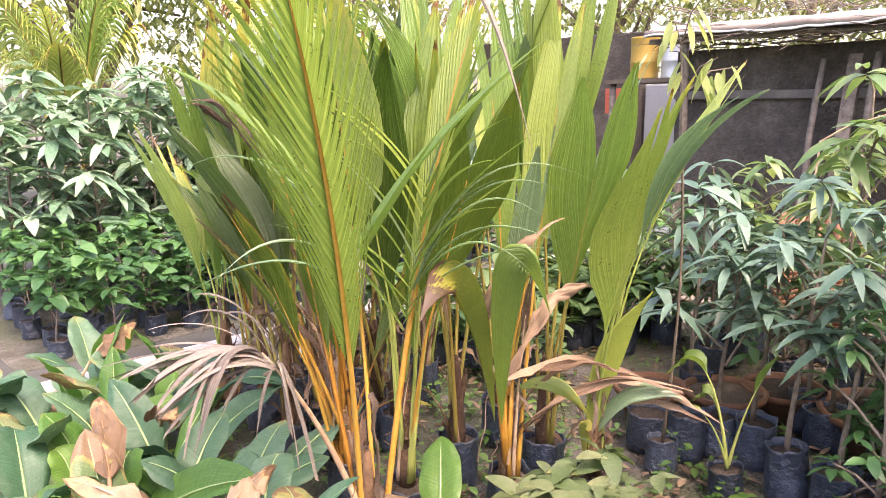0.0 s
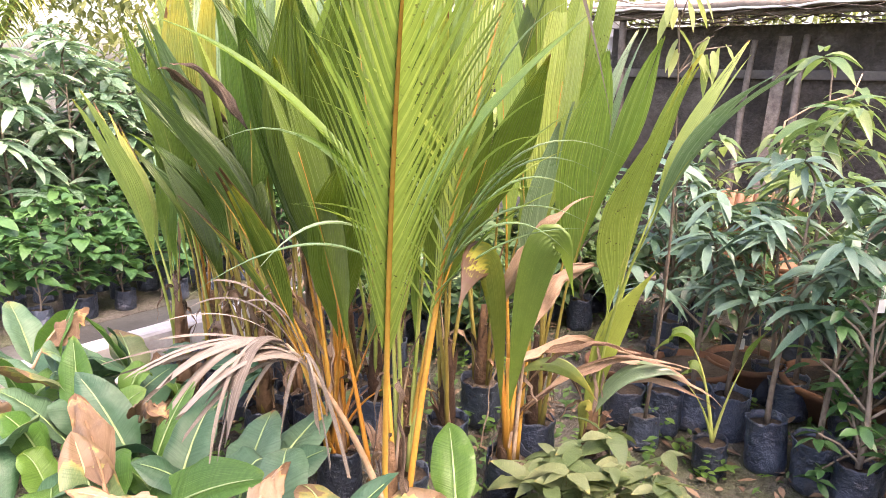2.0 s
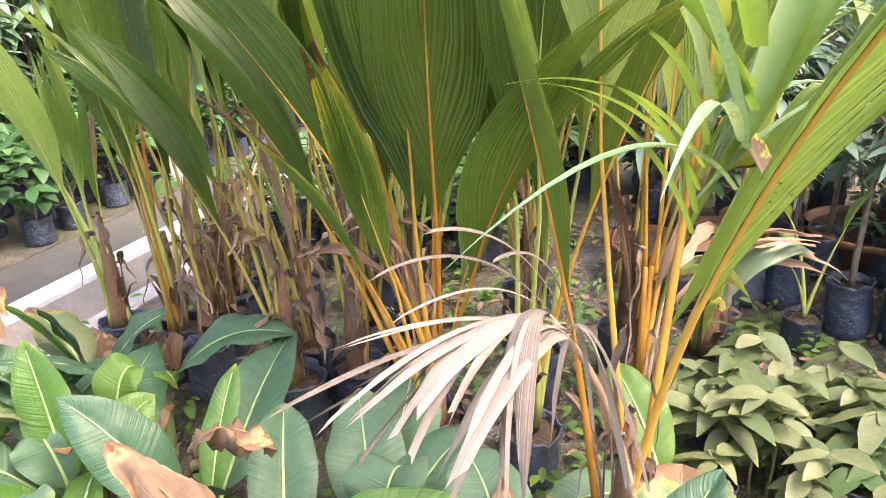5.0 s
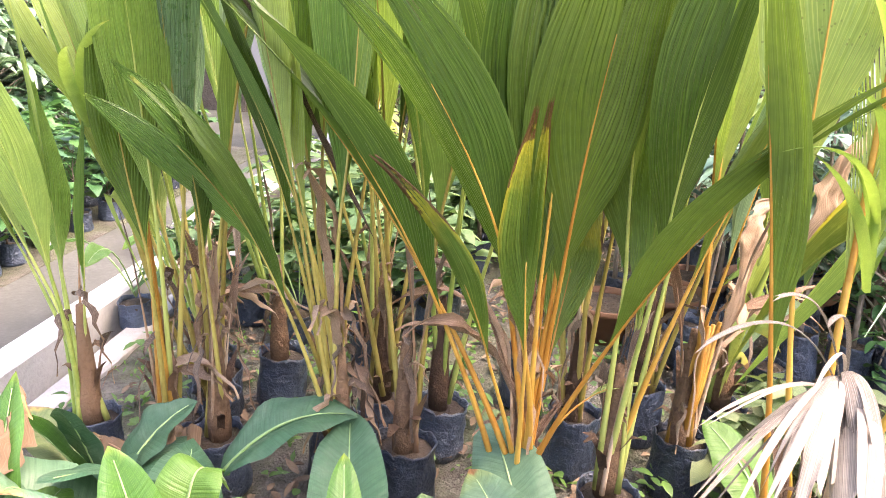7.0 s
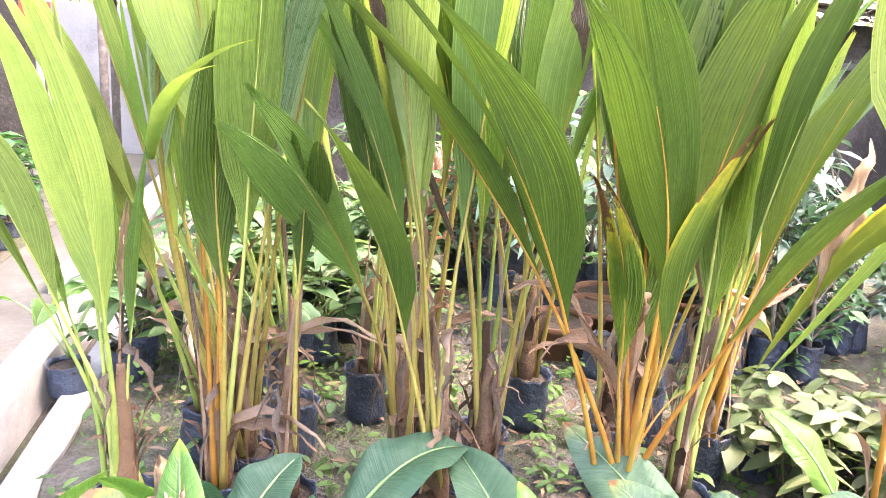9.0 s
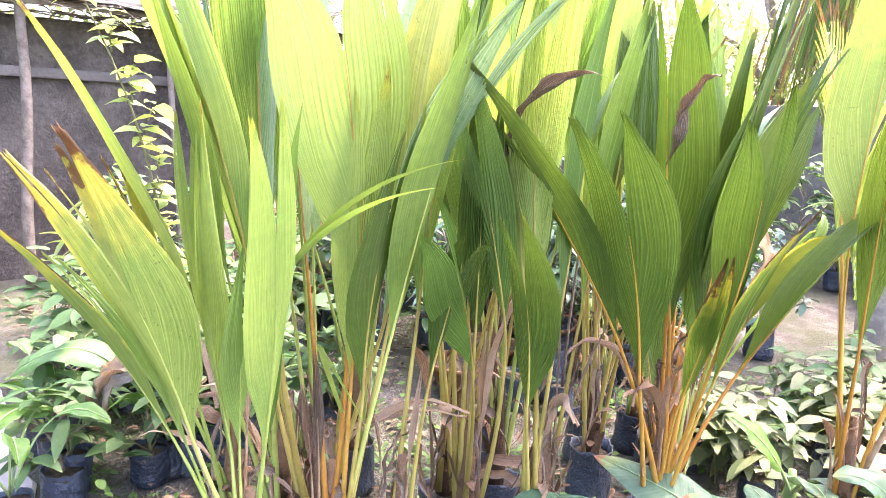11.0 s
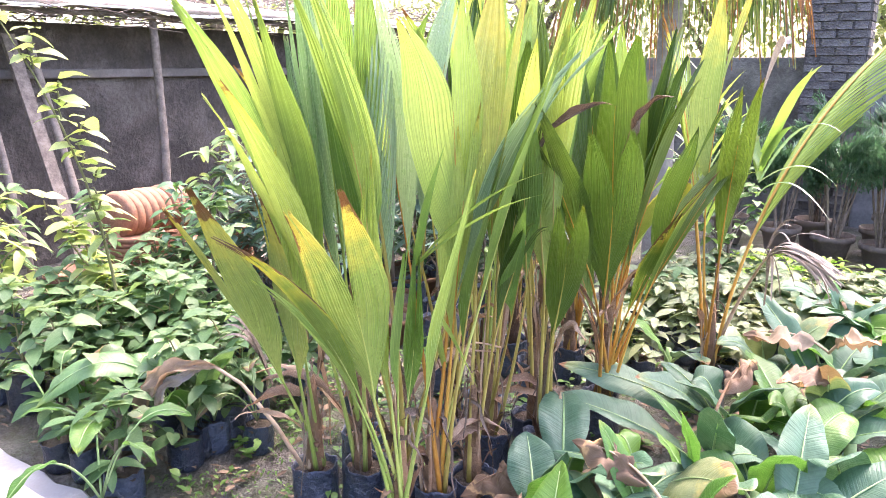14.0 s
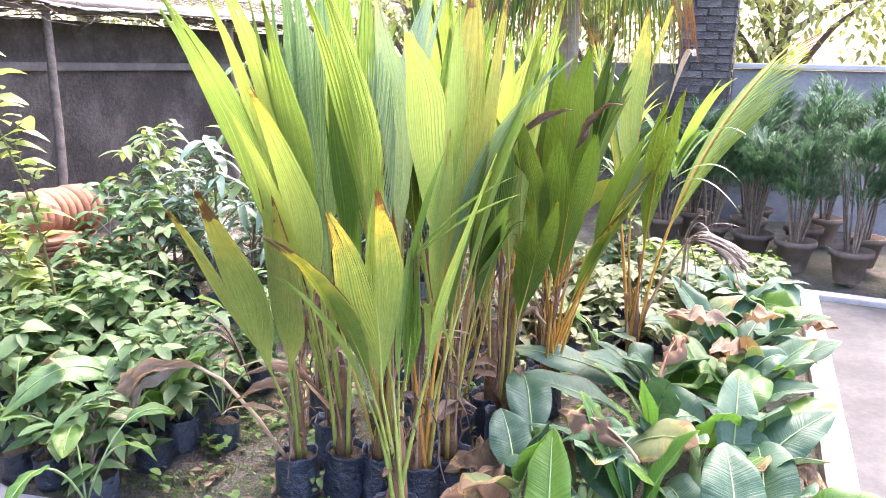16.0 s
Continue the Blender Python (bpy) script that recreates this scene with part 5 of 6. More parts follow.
# ---------------------------------------------------------------- bagged saplings of other kinds
def sapling(name, at, height, label, category, group, leaf, mat, whorls=5, per=7, ln=(0.12, 0.2), wd=0.28, droop=0.5, spread=0.16, bag=True, small=False,
            trunk=BARK, r=0.010, base_h=None, tilt=(0, 0), elev=(-0.3, 0.5), each=False, shoots=False):
    """A thin stem with side shoots, each ending in a whorl of leaves."""
    root = thing(name, at, label, category, group)
    z0 = 0.0
    if bag:
        bagged(root, small)
        z0 = 0.12 if small else 0.18
    o = Soup()
    pts = [Vector((tilt[0] * k * k + 0.012 * math.sin(k * 5 + at[0] * 9), tilt[1] * k * k + 0.012 * math.cos(k * 4 + at[1] * 7), z0 - 0.02 + (height - z0) * k)) for k in [i / 7 for i in range(8)]]
    o.tube(pts, [r * (1.2 - 0.12 * i) for i in range(8)], 6)
    ends = []
    low = (base_h if base_h is not None else 0.45) * height
    for i in range(whorls):
        k = i / max(1, whorls - 1)
        z = low + (height - low) * k
        f = (z - z0) / max(0.01, height - z0)
        stem = pts[min(7, int(f * 7))]
        a = i * 2.4 + rnd(0, 1)
        rad = spread * rnd(0.6, 1.15) * (1 - 0.75 * k ** 3)
        e = Vector((stem.x + rad * math.cos(a), stem.y + rad * math.sin(a), z + rnd(0.0, 0.05)))
        b = Vector((stem.x, stem.y, max(z0, z - rad * 0.7)))
        br = Soup() if shoots else o
        br.tube([b, (b + e) / 2 + Vector((0, 0, 0.015)), e], [r * 0.6, r * 0.5, r * 0.35], 5, False)
        if shoots:
            part("branch", br, trunk, root)
        ends.append(e)
    part("stem", o, trunk, root)
    s = Soup()
    for e in ends:
        for j in range(per):
            a = j * 2.4 + rnd(-0.3, 0.3)
            el = rnd(*elev)
            aim = (math.cos(a) * math.cos(el), math.sin(a) * math.cos(el), math.sin(el))
            l = rnd(*ln)
            simple_leaf(s, e + Vector((0, 0, rnd(-0.05, 0.03))), aim, l, l * wd * rnd(0.85, 1.15), droop * rnd(0.6, 1.4), rnd(0.15, 0.4), 6, rnd(-0.4, 0.4), 0.08, leaf)
            if each:
                part("leaf", s, mat, root)
                s = Soup()
    if not each:
        part("foliage", s, mat, root)
    return root


def mango(x, y, h, **k):
    opts = dict(whorls=7, per=9, ln=(0.12, 0.21), wd=0.25, droop=0.55, spread=0.2)
    opts.update(k)
    opts["shoots"] = True
    opts["each"] = opts.get("mat") is MANGO_SHADED
    return sapling("mango_sapling", (x, y, 0), h, "bagged mango sapling with drooping glossy lance leaves", "mango sapling", "mango saplings in bags", 0.9, opts.pop("mat", MANGO), **opts)


mango(1.24, 2.54, 1.10, mat=MANGO_SHADED, wd=0.235, ln=(0.11, 0.19), per=12, elev=(-0.2, 0.45), droop=0.5, tilt=(0.12, 0.11), base_h=0.5)
mango(1.34, 2.40, 1.02, mat=MANGO_SHADED, wd=0.235, ln=(0.11, 0.19), per=12, elev=(-0.2, 0.45), droop=0.5, whorls=7, tilt=(0.17, 0.08), base_h=0.55)
mango(1.47, 2.40, 0.98, mat=MANGO_SHADED, wd=0.235, ln=(0.11, 0.19), per=12, elev=(-0.2, 0.45), droop=0.5, tilt=(0.15, 0.05), base_h=0.55)
mango(1.90, 3.45, 1.48, mat=MANGO_NEW, whorls=7, ln=(0.15, 0.25))
mango(1.58, 2.95, 1.32, mat=MANGO_NEW, whorls=9, per=10, ln=(0.13, 0.22), tilt=(0.08, 0.0), base_h=0.60)
mango(1.11, 2.89, 0.95, mat=MANGO_SHADED, wd=0.235, ln=(0.11, 0.19), per=12, elev=(-0.2, 0.45), droop=0.5, tilt=(0.08, 0.05), base_h=0.55)
mango(1.22, 2.80, 0.92, mat=MANGO_SHADED, wd=0.235, ln=(0.11, 0.19), per=12, elev=(-0.2, 0.45), droop=0.5, tilt=(0.1, 0.1), base_h=0.6)
mango(1.72, 2.75, 0.90, mat=MANGO_SHADED, wd=0.27)
mango(1.85, 2.30, 0.95, mat=MANGO_SHADED, wd=0.27)
mango(1.15, 3.35, 1.0, mat=MANGO_SHADED, wd=0.27)
mango(1.55, 3.10, 1.05, mat=MANGO_SHADED, wd=0.27)
mango(1.35, 3.75, 1.05, mat=MANGO_SHADED, wd=0.27)
mango(2.15, 2.85, 1.1, mat=MANGO_SHADED, wd=0.27)
for i in range(14):
    p = sw(rnd(3.3, 4.6), rnd(-0.2, 2.2))
    sapling("shrub_sapling", (p.x, p.y, 0), rnd(0.6, 0.95), "dark bushy sapling in a black bag", "sapling", "bushy saplings in bags", 1.0, random.choice((MANGO_SHADED, MANGO_SHADED, HEDGE)), whorls=12, per=8, ln=(0.07, 0.12), wd=0.42, droop=0.4, spread=0.18, base_h=0.25)


for i in range(16):
    p = sw(rnd(2.5, 3.7), rnd(-1.0, 0.7))
    sapling("shrub_sapling", (p.x, p.y, 0), rnd(0.45, 0.8), "dark bushy sapling in a black bag", "sapling", "bushy saplings in bags", 1.0, random.choice((MANGO_SHADED, HEDGE, HEDGE)), whorls=13, per=9, ln=(0.06, 0.10), wd=0.42, droop=0.4, spread=0.2, base_h=0.25)


def lanky_sapling(x, y, h):
    """A tall bare stem with a few twigs and pale leaves hanging near its top."""
    root = thing("lanky_sapling", (x, y, 0), "tall thin sapling with a few hanging pale lime leaves", "sapling")
    bagged(root, True)
    path = [Vector((0.03 * math.sin(k * 4), 0.03 * math.cos(k * 3) - 0.03, 0.10 + (h - 0.10) * k)) for k in [i / 9 for i in range(10)]]
    s = Soup()
    s.tube(path, [0.008 - 0.0006 * i for i in range(10)], 6)
    part("stem", s, BARK, root)
    for i, (dx, dz, n) in enumerate(((0.10, -0.02, 4), (0.18, -0.05, 5), (-0.02, 0.02, 3), (-0.08, 0.10, 3), (0.02, 0.16, 3))):
        b = path[8] if i < 3 else path[9]
        e = Vector((dx, b.y + rnd(-0.06, 0.04), h - 0.02 + dz))
        s = Soup()
        s.tube([b, (b + e) / 2 + Vector((0, 0, 0.035)), e], [0.003, 0.0025, 0.0018], 5, False)
        twig = part("twig", s, BARK, root)
        for k in range(n):
            s = Soup()
            simple_leaf(s, b + (e - b) * (0.4 + 0.6 * k / n) + Vector((0, 0, 0.015)), (rnd(-0.5, 0.6), rnd(-0.7, 0.2), -0.7), rnd(0.07, 0.12), rnd(0.026, 0.036), 0.35, 0.25, 6, rnd(-0.5, 0.5), 0.08, 1.0)
            part("leaf", s, LIME, twig)


lanky_sapling(0.84, 2.74, 1.60)


def tag_card(x, y, z):
    root = thing("plant_tag", (x, y, z), "small white paper tag hanging on a sapling", "tag")
    s = Soup()
    s.box((-0.014, -0.001, -0.045), (0.014, 0.001, 0.0))
    part("card", s, TAG, root, smooth=False)
    s = Soup()
    s.tube([Vector((0, 0, -0.002)), Vector((0.004, 0, 0.02)), Vector((0, 0.01, 0.05))], [0.001] * 3, 4)
    part("string", s, TAG, root)


tag_card(1.40, 2.28, 0.74)
tag_card(1.27, 2.85, 0.40)


def small_palm(x, y):
    root = thing("coconut_seedling", (x, y, 0), "small coconut seedling with three arching leaves in a black bag", "palm seedling", "coconut seedlings in bags")
    bagged(root, True)
    for tip, tn, ar, wd, st in (((-0.20, 0.13, 0.43), "mid", 0.34, 0.085, 0.52), ((-0.12, 0.08, 0.34), "lime", 0.24, 0.07, 0.55), ((0.12, -0.08, 0.58), "mid", 0.02, 0.075, 0.62), ((-0.13, 0.02, 0.36), "lime", 0.02, 0.03, 0.8)):
        frond(root, (x + tip[0], y + tip[1], tip[2]), width=wd, tone=tn, stalk="green", start=st, arch=ar, base=(x, y, 0.12))


small_palm(1.02, 2.54)


def clay_basin(x, y, r, h):
    root = thing("clay_basin", (x, y, 0), "wide brown clay basin full of soil behind the bags", "pot", "clay basins behind the bags")
    s = Soup()
    s.lathe([(r * 0.62, 0.0), (r * 0.90, h * 0.80), (r * 1.02, h * 0.84), (r * 1.05, h), (r * 0.95, h), (r * 0.90, h * 0.85)], 30)
    part("basin", s, BASIN, root)
    s = Soup()
    s.lathe([(0.004, h * 0.90), (r * 0.6, h * 0.90), (r * 0.93, h * 0.86)], 20, wob=0.04)
    part("soil", s, SOIL, root)


for x, y, r, h in ((1.80, 2.92, 0.25, 0.17), (1.22, 3.14, 0.17, 0.18), (0.92, 3.22, 0.16, 0.17), (1.50, 3.20, 0.17, 0.17), (2.20, 2.70, 0.22, 0.17)):
    clay_basin(x, y, r, h)
for x, y in ((0.84, 2.96), (0.96, 2.86)):
    p = thing("spare_grow_bag", (x, y, 0), "black plastic grow bag of soil without a plant", "grow bag", "bags without plants")
    bagged(p)

# a bare twig leaning out in front of the wall
twig = thing("bare_twig", (1.62, 3.28, 0), "thin pale bare twig leaning out of the saplings", "twig")
st_ = Soup()
st_.tube([Vector((0, 0, 0.0)), Vector((-0.03, 0.02, 0.7)), Vector((0.0, 0.03, 1.24)), Vector((0.10, 0.02, 1.30)), Vector((0.27, -0.02, 1.36)), Vector((0.30, -0.02, 1.45))], [0.006, 0.006, 0.005, 0.004, 0.004, 0.003], 6)
part("stem", st_, STALK["dry"], twig)

# rows of round-leaved seedlings beyond the walkway
for i in range(16):
    for j in range(5):
        p = sw(1.35 + 0.27 * i + rnd(-0.05, 0.05), 4.45 + 0.26 * j + rnd(-0.04, 0.04))
        sapling("hedge_seedling", (p.x, p.y, 0), rnd(0.46, 0.66), "round-leaved green seedling in a small black bag", "seedling", "round-leaved seedlings in rows", 0.8, HEDGE,
                whorls=8, per=6, ln=(0.075, 0.125), wd=0.68, droop=0.3, spread=0.11, small=True, r=0.005, trunk=BARK, base_h=0.42)
for i in range(34):
    p = sw(1.5 + 0.28 * (i % 17) + rnd(-0.1, 0.1), (5.75, 6.3)[i // 17] + rnd(-0.15, 0.15))
    mango(p.x, p.y, rnd(1.15, 1.55) + 0.15 * (i // 17), whorls=16, per=11, spread=0.30, bag=i < 17, base_h=0.28, r=0.012, ln=(0.16, 0.26), wd=0.34, droop=0.35, elev=(-0.35, 0.45))

# pale seedlings south-east of the clump
for i in range(165):
    while True:
        s_, w_ = rnd(0.5, 2.02), rnd(-0.42, 1.40)
        if (s_ < 1.02 and w_ > 0.85) or (s_ < 1.55 and w_ > 1.2):
            continue
        break
    p = sw(s_, w_)
    sapling("pale_seedling", (p.x, p.y, 0), rnd(0.17, 0.31), "pale variegated seedling in a small black bag", "seedling", "pale seedlings in the bed", 0.8, PALE if i % 5 else GUAVA, each=0.9 < s_ < 1.9 and 0.3 < w_ and i % 5 > 0,
            whorls=3, per=5, ln=(0.07, 0.14), wd=0.46, droop=0.28, spread=0.06, small=True, r=0.004, trunk=TWIG, base_h=0.6, bag=i % 2 == 0)

# north corner: guava, long-stalked plants, lime branches
for i in range(34):
    p = sw(rnd(2.75, 4.05), rnd(2.3, 3.25))
    sapling("guava_sapling", (p.x, p.y, 0), rnd(0.32, 0.58), "bushy guava sapling with oval leaves in a black bag", "guava sapling", "guava saplings in bags", 0.9, GUAVA,
            whorls=9, per=6, ln=(0.08, 0.13), wd=0.52, droop=0.25, spread=0.15, shoots=True, small=i % 2 == 0, r=0.006, trunk=TWIG, base_h=0.3)
for x, y, h, tx, ty in ((0.55, 4.50, 1.72, -0.08, 0.34), (0.75, 4.62, 0.85, 0.1, 0.25)):
    sapling("lime_branch_sapling", (x, y, 0), h, "tall thin sapling with pale lime leaves along one stem", "sapling", "", 0.8, LIME, whorls=15, per=4, ln=(0.08, 0.14), wd=0.58, droop=0.3, spread=0.03, r=0.008, trunk=TWIG, base_h=0.45, tilt=(tx, ty))


def long_stalk(x, y, n=4, h=0.46):
    root = thing("arrow_leaf_plant", (x, y, 0), "bagged plant with long pale stalks and broad drooping leaves", "foliage plant", "long-stalked plants in bags")
    bagged(root, True)
    a0 = rnd(0, 6)
    for i in range(n):
        a = a0 + i * 2.4 + rnd(-0.2, 0.2)
        q = rnd(0.14, 0.34)
        tip = Vector((x + q * math.cos(a), y + q * math.sin(a), h * rnd(0.55, 1.0)))
        banana_leaf(root, Vector((x, y, 0.13)), tip, rnd(0.055, 0.085), random.choice(("fresh", "fresh", "herb", "rust", "herb")), rnd(0.20, 0.34), u0=rnd(0.48, 0.60))


for x, y in ((-0.64, 4.36), (-0.36, 4.36), (-0.12, 4.05), (-0.16, 3.88), (0.05, 4.25), (0.12, 3.95), (-0.14, 4.62)):
    long_stalk(x, y)
broad = thing("broad_leaf_plant", (-0.16, 4.12, 0), "bagged plant with long drooping paddle leaves", "foliage plant")
bagged(broad, True)
banana_leaf(broad, (-0.16, 4.12, 0.13), (-0.34, 4.63, 0.34), 0.13, "herb", 0.46, 0.2, u0=0.30)
banana_leaf(broad, (-0.16, 4.12, 0.13), (-0.45, 3.90, 0.56), 0.11, "herb", 0.22)
banana_leaf(broad, (-0.16, 4.12, 0.13), (0.16, 4.30, 0.42), 0.12, "herb", 0.26)
banana_leaf(broad, (-0.16, 4.12, 0.13), (-0.40, 4.22, 0.30), 0.10, "fresh", 0.22)


front = thing("withered_frond", (-0.52, 3.74, 0.0), "pale dry palm leaf arching down beside the front seedling", "dry frond")
st_ = Soup()
st_.tube([Vector((-0.10, -0.06, 0.12)), Vector((-0.05, 0.05, 0.31)), Vector((0.01, 0.16, 0.45)), Vector((0.06, 0.25, 0.50)), Vector((0.10, 0.34, 0.48))], [0.009, 0.008, 0.007, 0.006, 0.004], 6)
part("rib", st_, STALK["dry"], front)
bent_leaf(front, (-0.47, 3.97, 0.50), (-0.38, 4.18, 0.55), (-0.35, 4.31, 0.25), 0.075, "dry", 0.8, 0.70, label="brown withered end of the leaf")
bent_leaf(front, (-0.45, 3.99, 0.49), (-0.40, 4.14, 0.50), (-0.40, 4.24, 0.28), 0.045, "pale_dry", 0.8, 0.65)
for e in ((-0.36, 3.99, 0.60), (-0.40, 3.95, 0.66), (-0.34, 4.02, 0.52), (-0.42, 3.90, 0.58)):
    strap(front, (-0.44, 3.80, 0.40), (-0.42, 3.88, 0.70), e, 0.028, "pale_dry")


def marker_post():
    root = thing("white_post", (-0.70, 5.60, 0), "short white painted post beside the walkway", "post")
    s = Soup()
    s.box((-0.035, -0.035, 0.0), (0.035, 0.035, 0.45))
    bevelled(part("shaft", s, KERB, root, smooth=False), 0.008)


marker_post()

for x, y, h, mt in ((1.05, 5.20, 0.80, LIME), (1.30, 5.30, 0.90, GUAVA), (1.72, 4.12, 1.05, MANGO_NEW), (2.05, 3.98, 1.10, MANGO_NEW), (1.30, 4.30, 0.50, GUAVA)):
    sapling("shrub_sapling", (x, y, 0), h, "leafy yellow-green sapling in front of the saucers", "sapling", "bushy saplings in bags", 0.9, mt, whorls=13, per=8, ln=(0.09, 0.16), wd=0.36, droop=0.5, spread=0.2, base_h=0.4, shoots=True)


# ---------------------------------------------------------------- terracotta saucers
def saucer_stack(x, y, n, r, z0=0.0):
    for i in range(n):
        root = thing("terracotta_saucer", (x + rnd(-0.012, 0.012), y + rnd(-0.012, 0.012), z0 + 0.032 * i), "stacked orange terracotta plant saucer", "saucer", "stacked terracotta saucers")
        s = Soup()
        s.lathe([(0.005, 0.008), (r * 0.8, 0.008), (r * 0.95, 0.045), (r, 0.045), (r * 0.86, 0.0), (0.005, 0.0)], 24)
        part("dish", s, TERRA, root)


def plank_table():
    root = thing("plank_shelf", sw(4.9, 1.6), "low weathered plank shelf carrying terracotta saucers", "shelf")
    for j in range(4):
        s = Soup()
        s.box((-0.22 + 0.115 * j, -0.85, 0.045), (-0.115 + 0.115 * j, 0.85, 0.08), Vector((R2, R2, 0)), Vector((-R2, R2, 0)))
        bevelled(part("plank", s, WOOD, root, smooth=False), 0.006)
    for j, (a, b) in enumerate(((-0.18, -0.75), (-0.18, 0.75), (0.18, -0.75), (0.18, 0.75))):
        s = Soup()
        s.box((a - 0.06, b - 0.06, 0.0), (a + 0.06, b + 0.06, 0.043), Vector((R2, R2, 0)), Vector((-R2, R2, 0)))
        part("block", s, BRICK, root, smooth=False)


plank_table()
for s_, w_, n, r in ((4.80, 1.88, 11, 0.18), (4.98, 1.58, 9, 0.18), (4.98, 1.76, 9, 0.10), (4.74, 1.42, 7, 0.17), (4.85, 1.05, 8, 0.17), (5.0, 2.25, 5, 0.15)):
    p = sw(s_, w_)
    saucer_stack(p.x, p.y, n, r, 0.08)


for i in range(9):
    p = sw(4.98, 1.46 + 0.056 * i, 0.535 + 0.004 * (i % 3))
    root = thing("terracotta_saucer", p, "terracotta saucer standing on edge in a row", "saucer", "stacked terracotta saucers")
    root.rotation_euler = (radians(90), 0, radians(45 + 12))
    s = Soup()
    s.lathe([(0.005, 0.008), (0.12, 0.008), (0.155, 0.045), (0.165, 0.045), (0.145, 0.0), (0.005, 0.0)], 24)
    part("dish", s, TERRA, root)


# small bagged saplings near the kerb
for x, y, h in ((-0.43, 4.34, 0.40), (-0.24, 4.50, 0.44)):
    sapling("shrub_sapling", (x, y, 0.0), h, "small bluish-green sapling in a black bag at the kerb", "sapling", "bushy saplings in bags", 1.0, GUAVA, whorls=8, per=7, ln=(0.08, 0.13), wd=0.45, droop=0.4, spread=0.13, small=True, base_h=0.45)

# sparse saplings before the saucers
for x, y, h in ((1.00, 4.12, 0.86), (1.32, 4.78, 0.80), (1.18, 4.46, 0.62)):
    sapling("shrub_sapling", (x, y, 0), h, "thin sapling with dusty green leaves near the saucers", "sapling", "bushy saplings in bags", 0.9, GUAVA, whorls=11, per=7, ln=(0.08, 0.14), wd=0.42, droop=0.4, spread=0.17, base_h=0.35)


# ---------------------------------------------------------------- potted cypress trees beyond the walkway's end
def potted_cypress(s_, w_, h, r=0.15):
    at = sw(s_, w_)
    h = h * 0.86
    root = thing("potted_cypress", at, "feathery dark cypress tree in a mossy clay pot", "potted tree", "potted cypress trees")
    s = Soup()
    s.lathe([(r * 0.62, 0.0), (r * 0.92, 0.20), (r * 1.06, 0.205), (r * 1.08, 0.25), (r * 0.98, 0.25), (r * 0.95, 0.20), (0.01, 0.20)], 22)
    part("pot", s, DARK_POT, root)
    so = Soup()
    so.lathe([(0.004, 0.222), (r * 0.5, 0.224), (r * 0.94, 0.215)], 14, wob=0.08)
    part("soil", so, SOIL, root)
    for i in range(8):
        s = Soup()
        a = i * 0.79 + rnd(0, 0.5)
        q = rnd(0.09, 0.20)
        e = Vector((q * math.cos(a), q * math.sin(a), h * rnd(0.72, 0.95)))
        b = Vector((0.035 * math.cos(a), 0.035 * math.sin(a), 0.2))
        s.tube([b, b.lerp(e, 0.45) + Vector((rnd(-0.015, 0.015), rnd(-0.015, 0.015), 0)), e], [0.010, 0.008, 0.003], 6, False)
        part("stem", s, BARK, root)
    s = Soup()
    tufts = [(rnd(0, 6.28), rnd(0.56, 0.96), rnd(0.05, 0.24)) for _ in range(40)]
    for i in range(760):
        ta, tz, tr = random.choice(tufts)
        z = h * min(1.02, tz + random.gauss(0, 0.035))
        rad = max(0.02, tr * (1.35 - tz * 0.55) + random.gauss(0, 0.030))
        a = ta + random.gauss(0, 0.22)
        c = Vector((rad * math.cos(a), rad * math.sin(a), z))
        sweep = Vector((math.cos(a) * 0.8, math.sin(a) * 0.8, rnd(0.2, 1.0)))
        for j in range(11):
            aim = sweep + Vector((rnd(-0.55, 0.55), rnd(-0.55, 0.55), rnd(-0.4, 0.5)))
            simple_leaf(s, c + sweep * 0.006 * j, aim, rnd(0.03, 0.07), 0.0075, 0.1, 0.2, 3)
    part("crown", s, CYPRESS, root)


for s_, w_, h in ((-0.42, -1.02, 1.5), (0.0, -1.18, 1.35), (0.38, -1.34, 1.25), (0.70, -1.48, 1.25), (1.05, -1.62, 1.2), (-0.15, -1.75, 1.65), (0.30, -1.95, 1.6), (0.75, -2.1, 1.5), (1.25, -2.2, 1.45), (-0.6, -1.6, 1.65), (-0.95, -1.1, 1.5), (1.45, -1.75, 1.1), (0.1, -2.5, 1.7), (0.7, -2.7, 1.6), (1.9, -2.0, 1.2)):
    potted_cypress(s_, w_, h)

brick_pillar()


def tall_palm(x, y, h):
    root = thing("garden_palm", (x, y, 0), "ring-marked palm trunk with drooping dark fronds beside the pots", "palm", "palms in the distance")
    s = Soup()
    s.lathe([(0.10 - 0.025 * i / 40 + 0.004 * (i % 2), h * i / 40) for i in range(41)], 14)
    part("trunk", s, TRUNK, root)
    for i in range(17):
        a = i * 2.4
        q = rnd(0.6, 1.0)
        frond(root, (x + q * math.cos(a), y + q * math.sin(a), h - rnd(0.15, 0.7)), width=0.30, tone=random.choice(("shaded", "mid", "shaded")), stalk="green", start=0.2, pinnate=True, n=16, split=2, arch=1.0, droop=0.8, base=(x, y, h - 0.05))


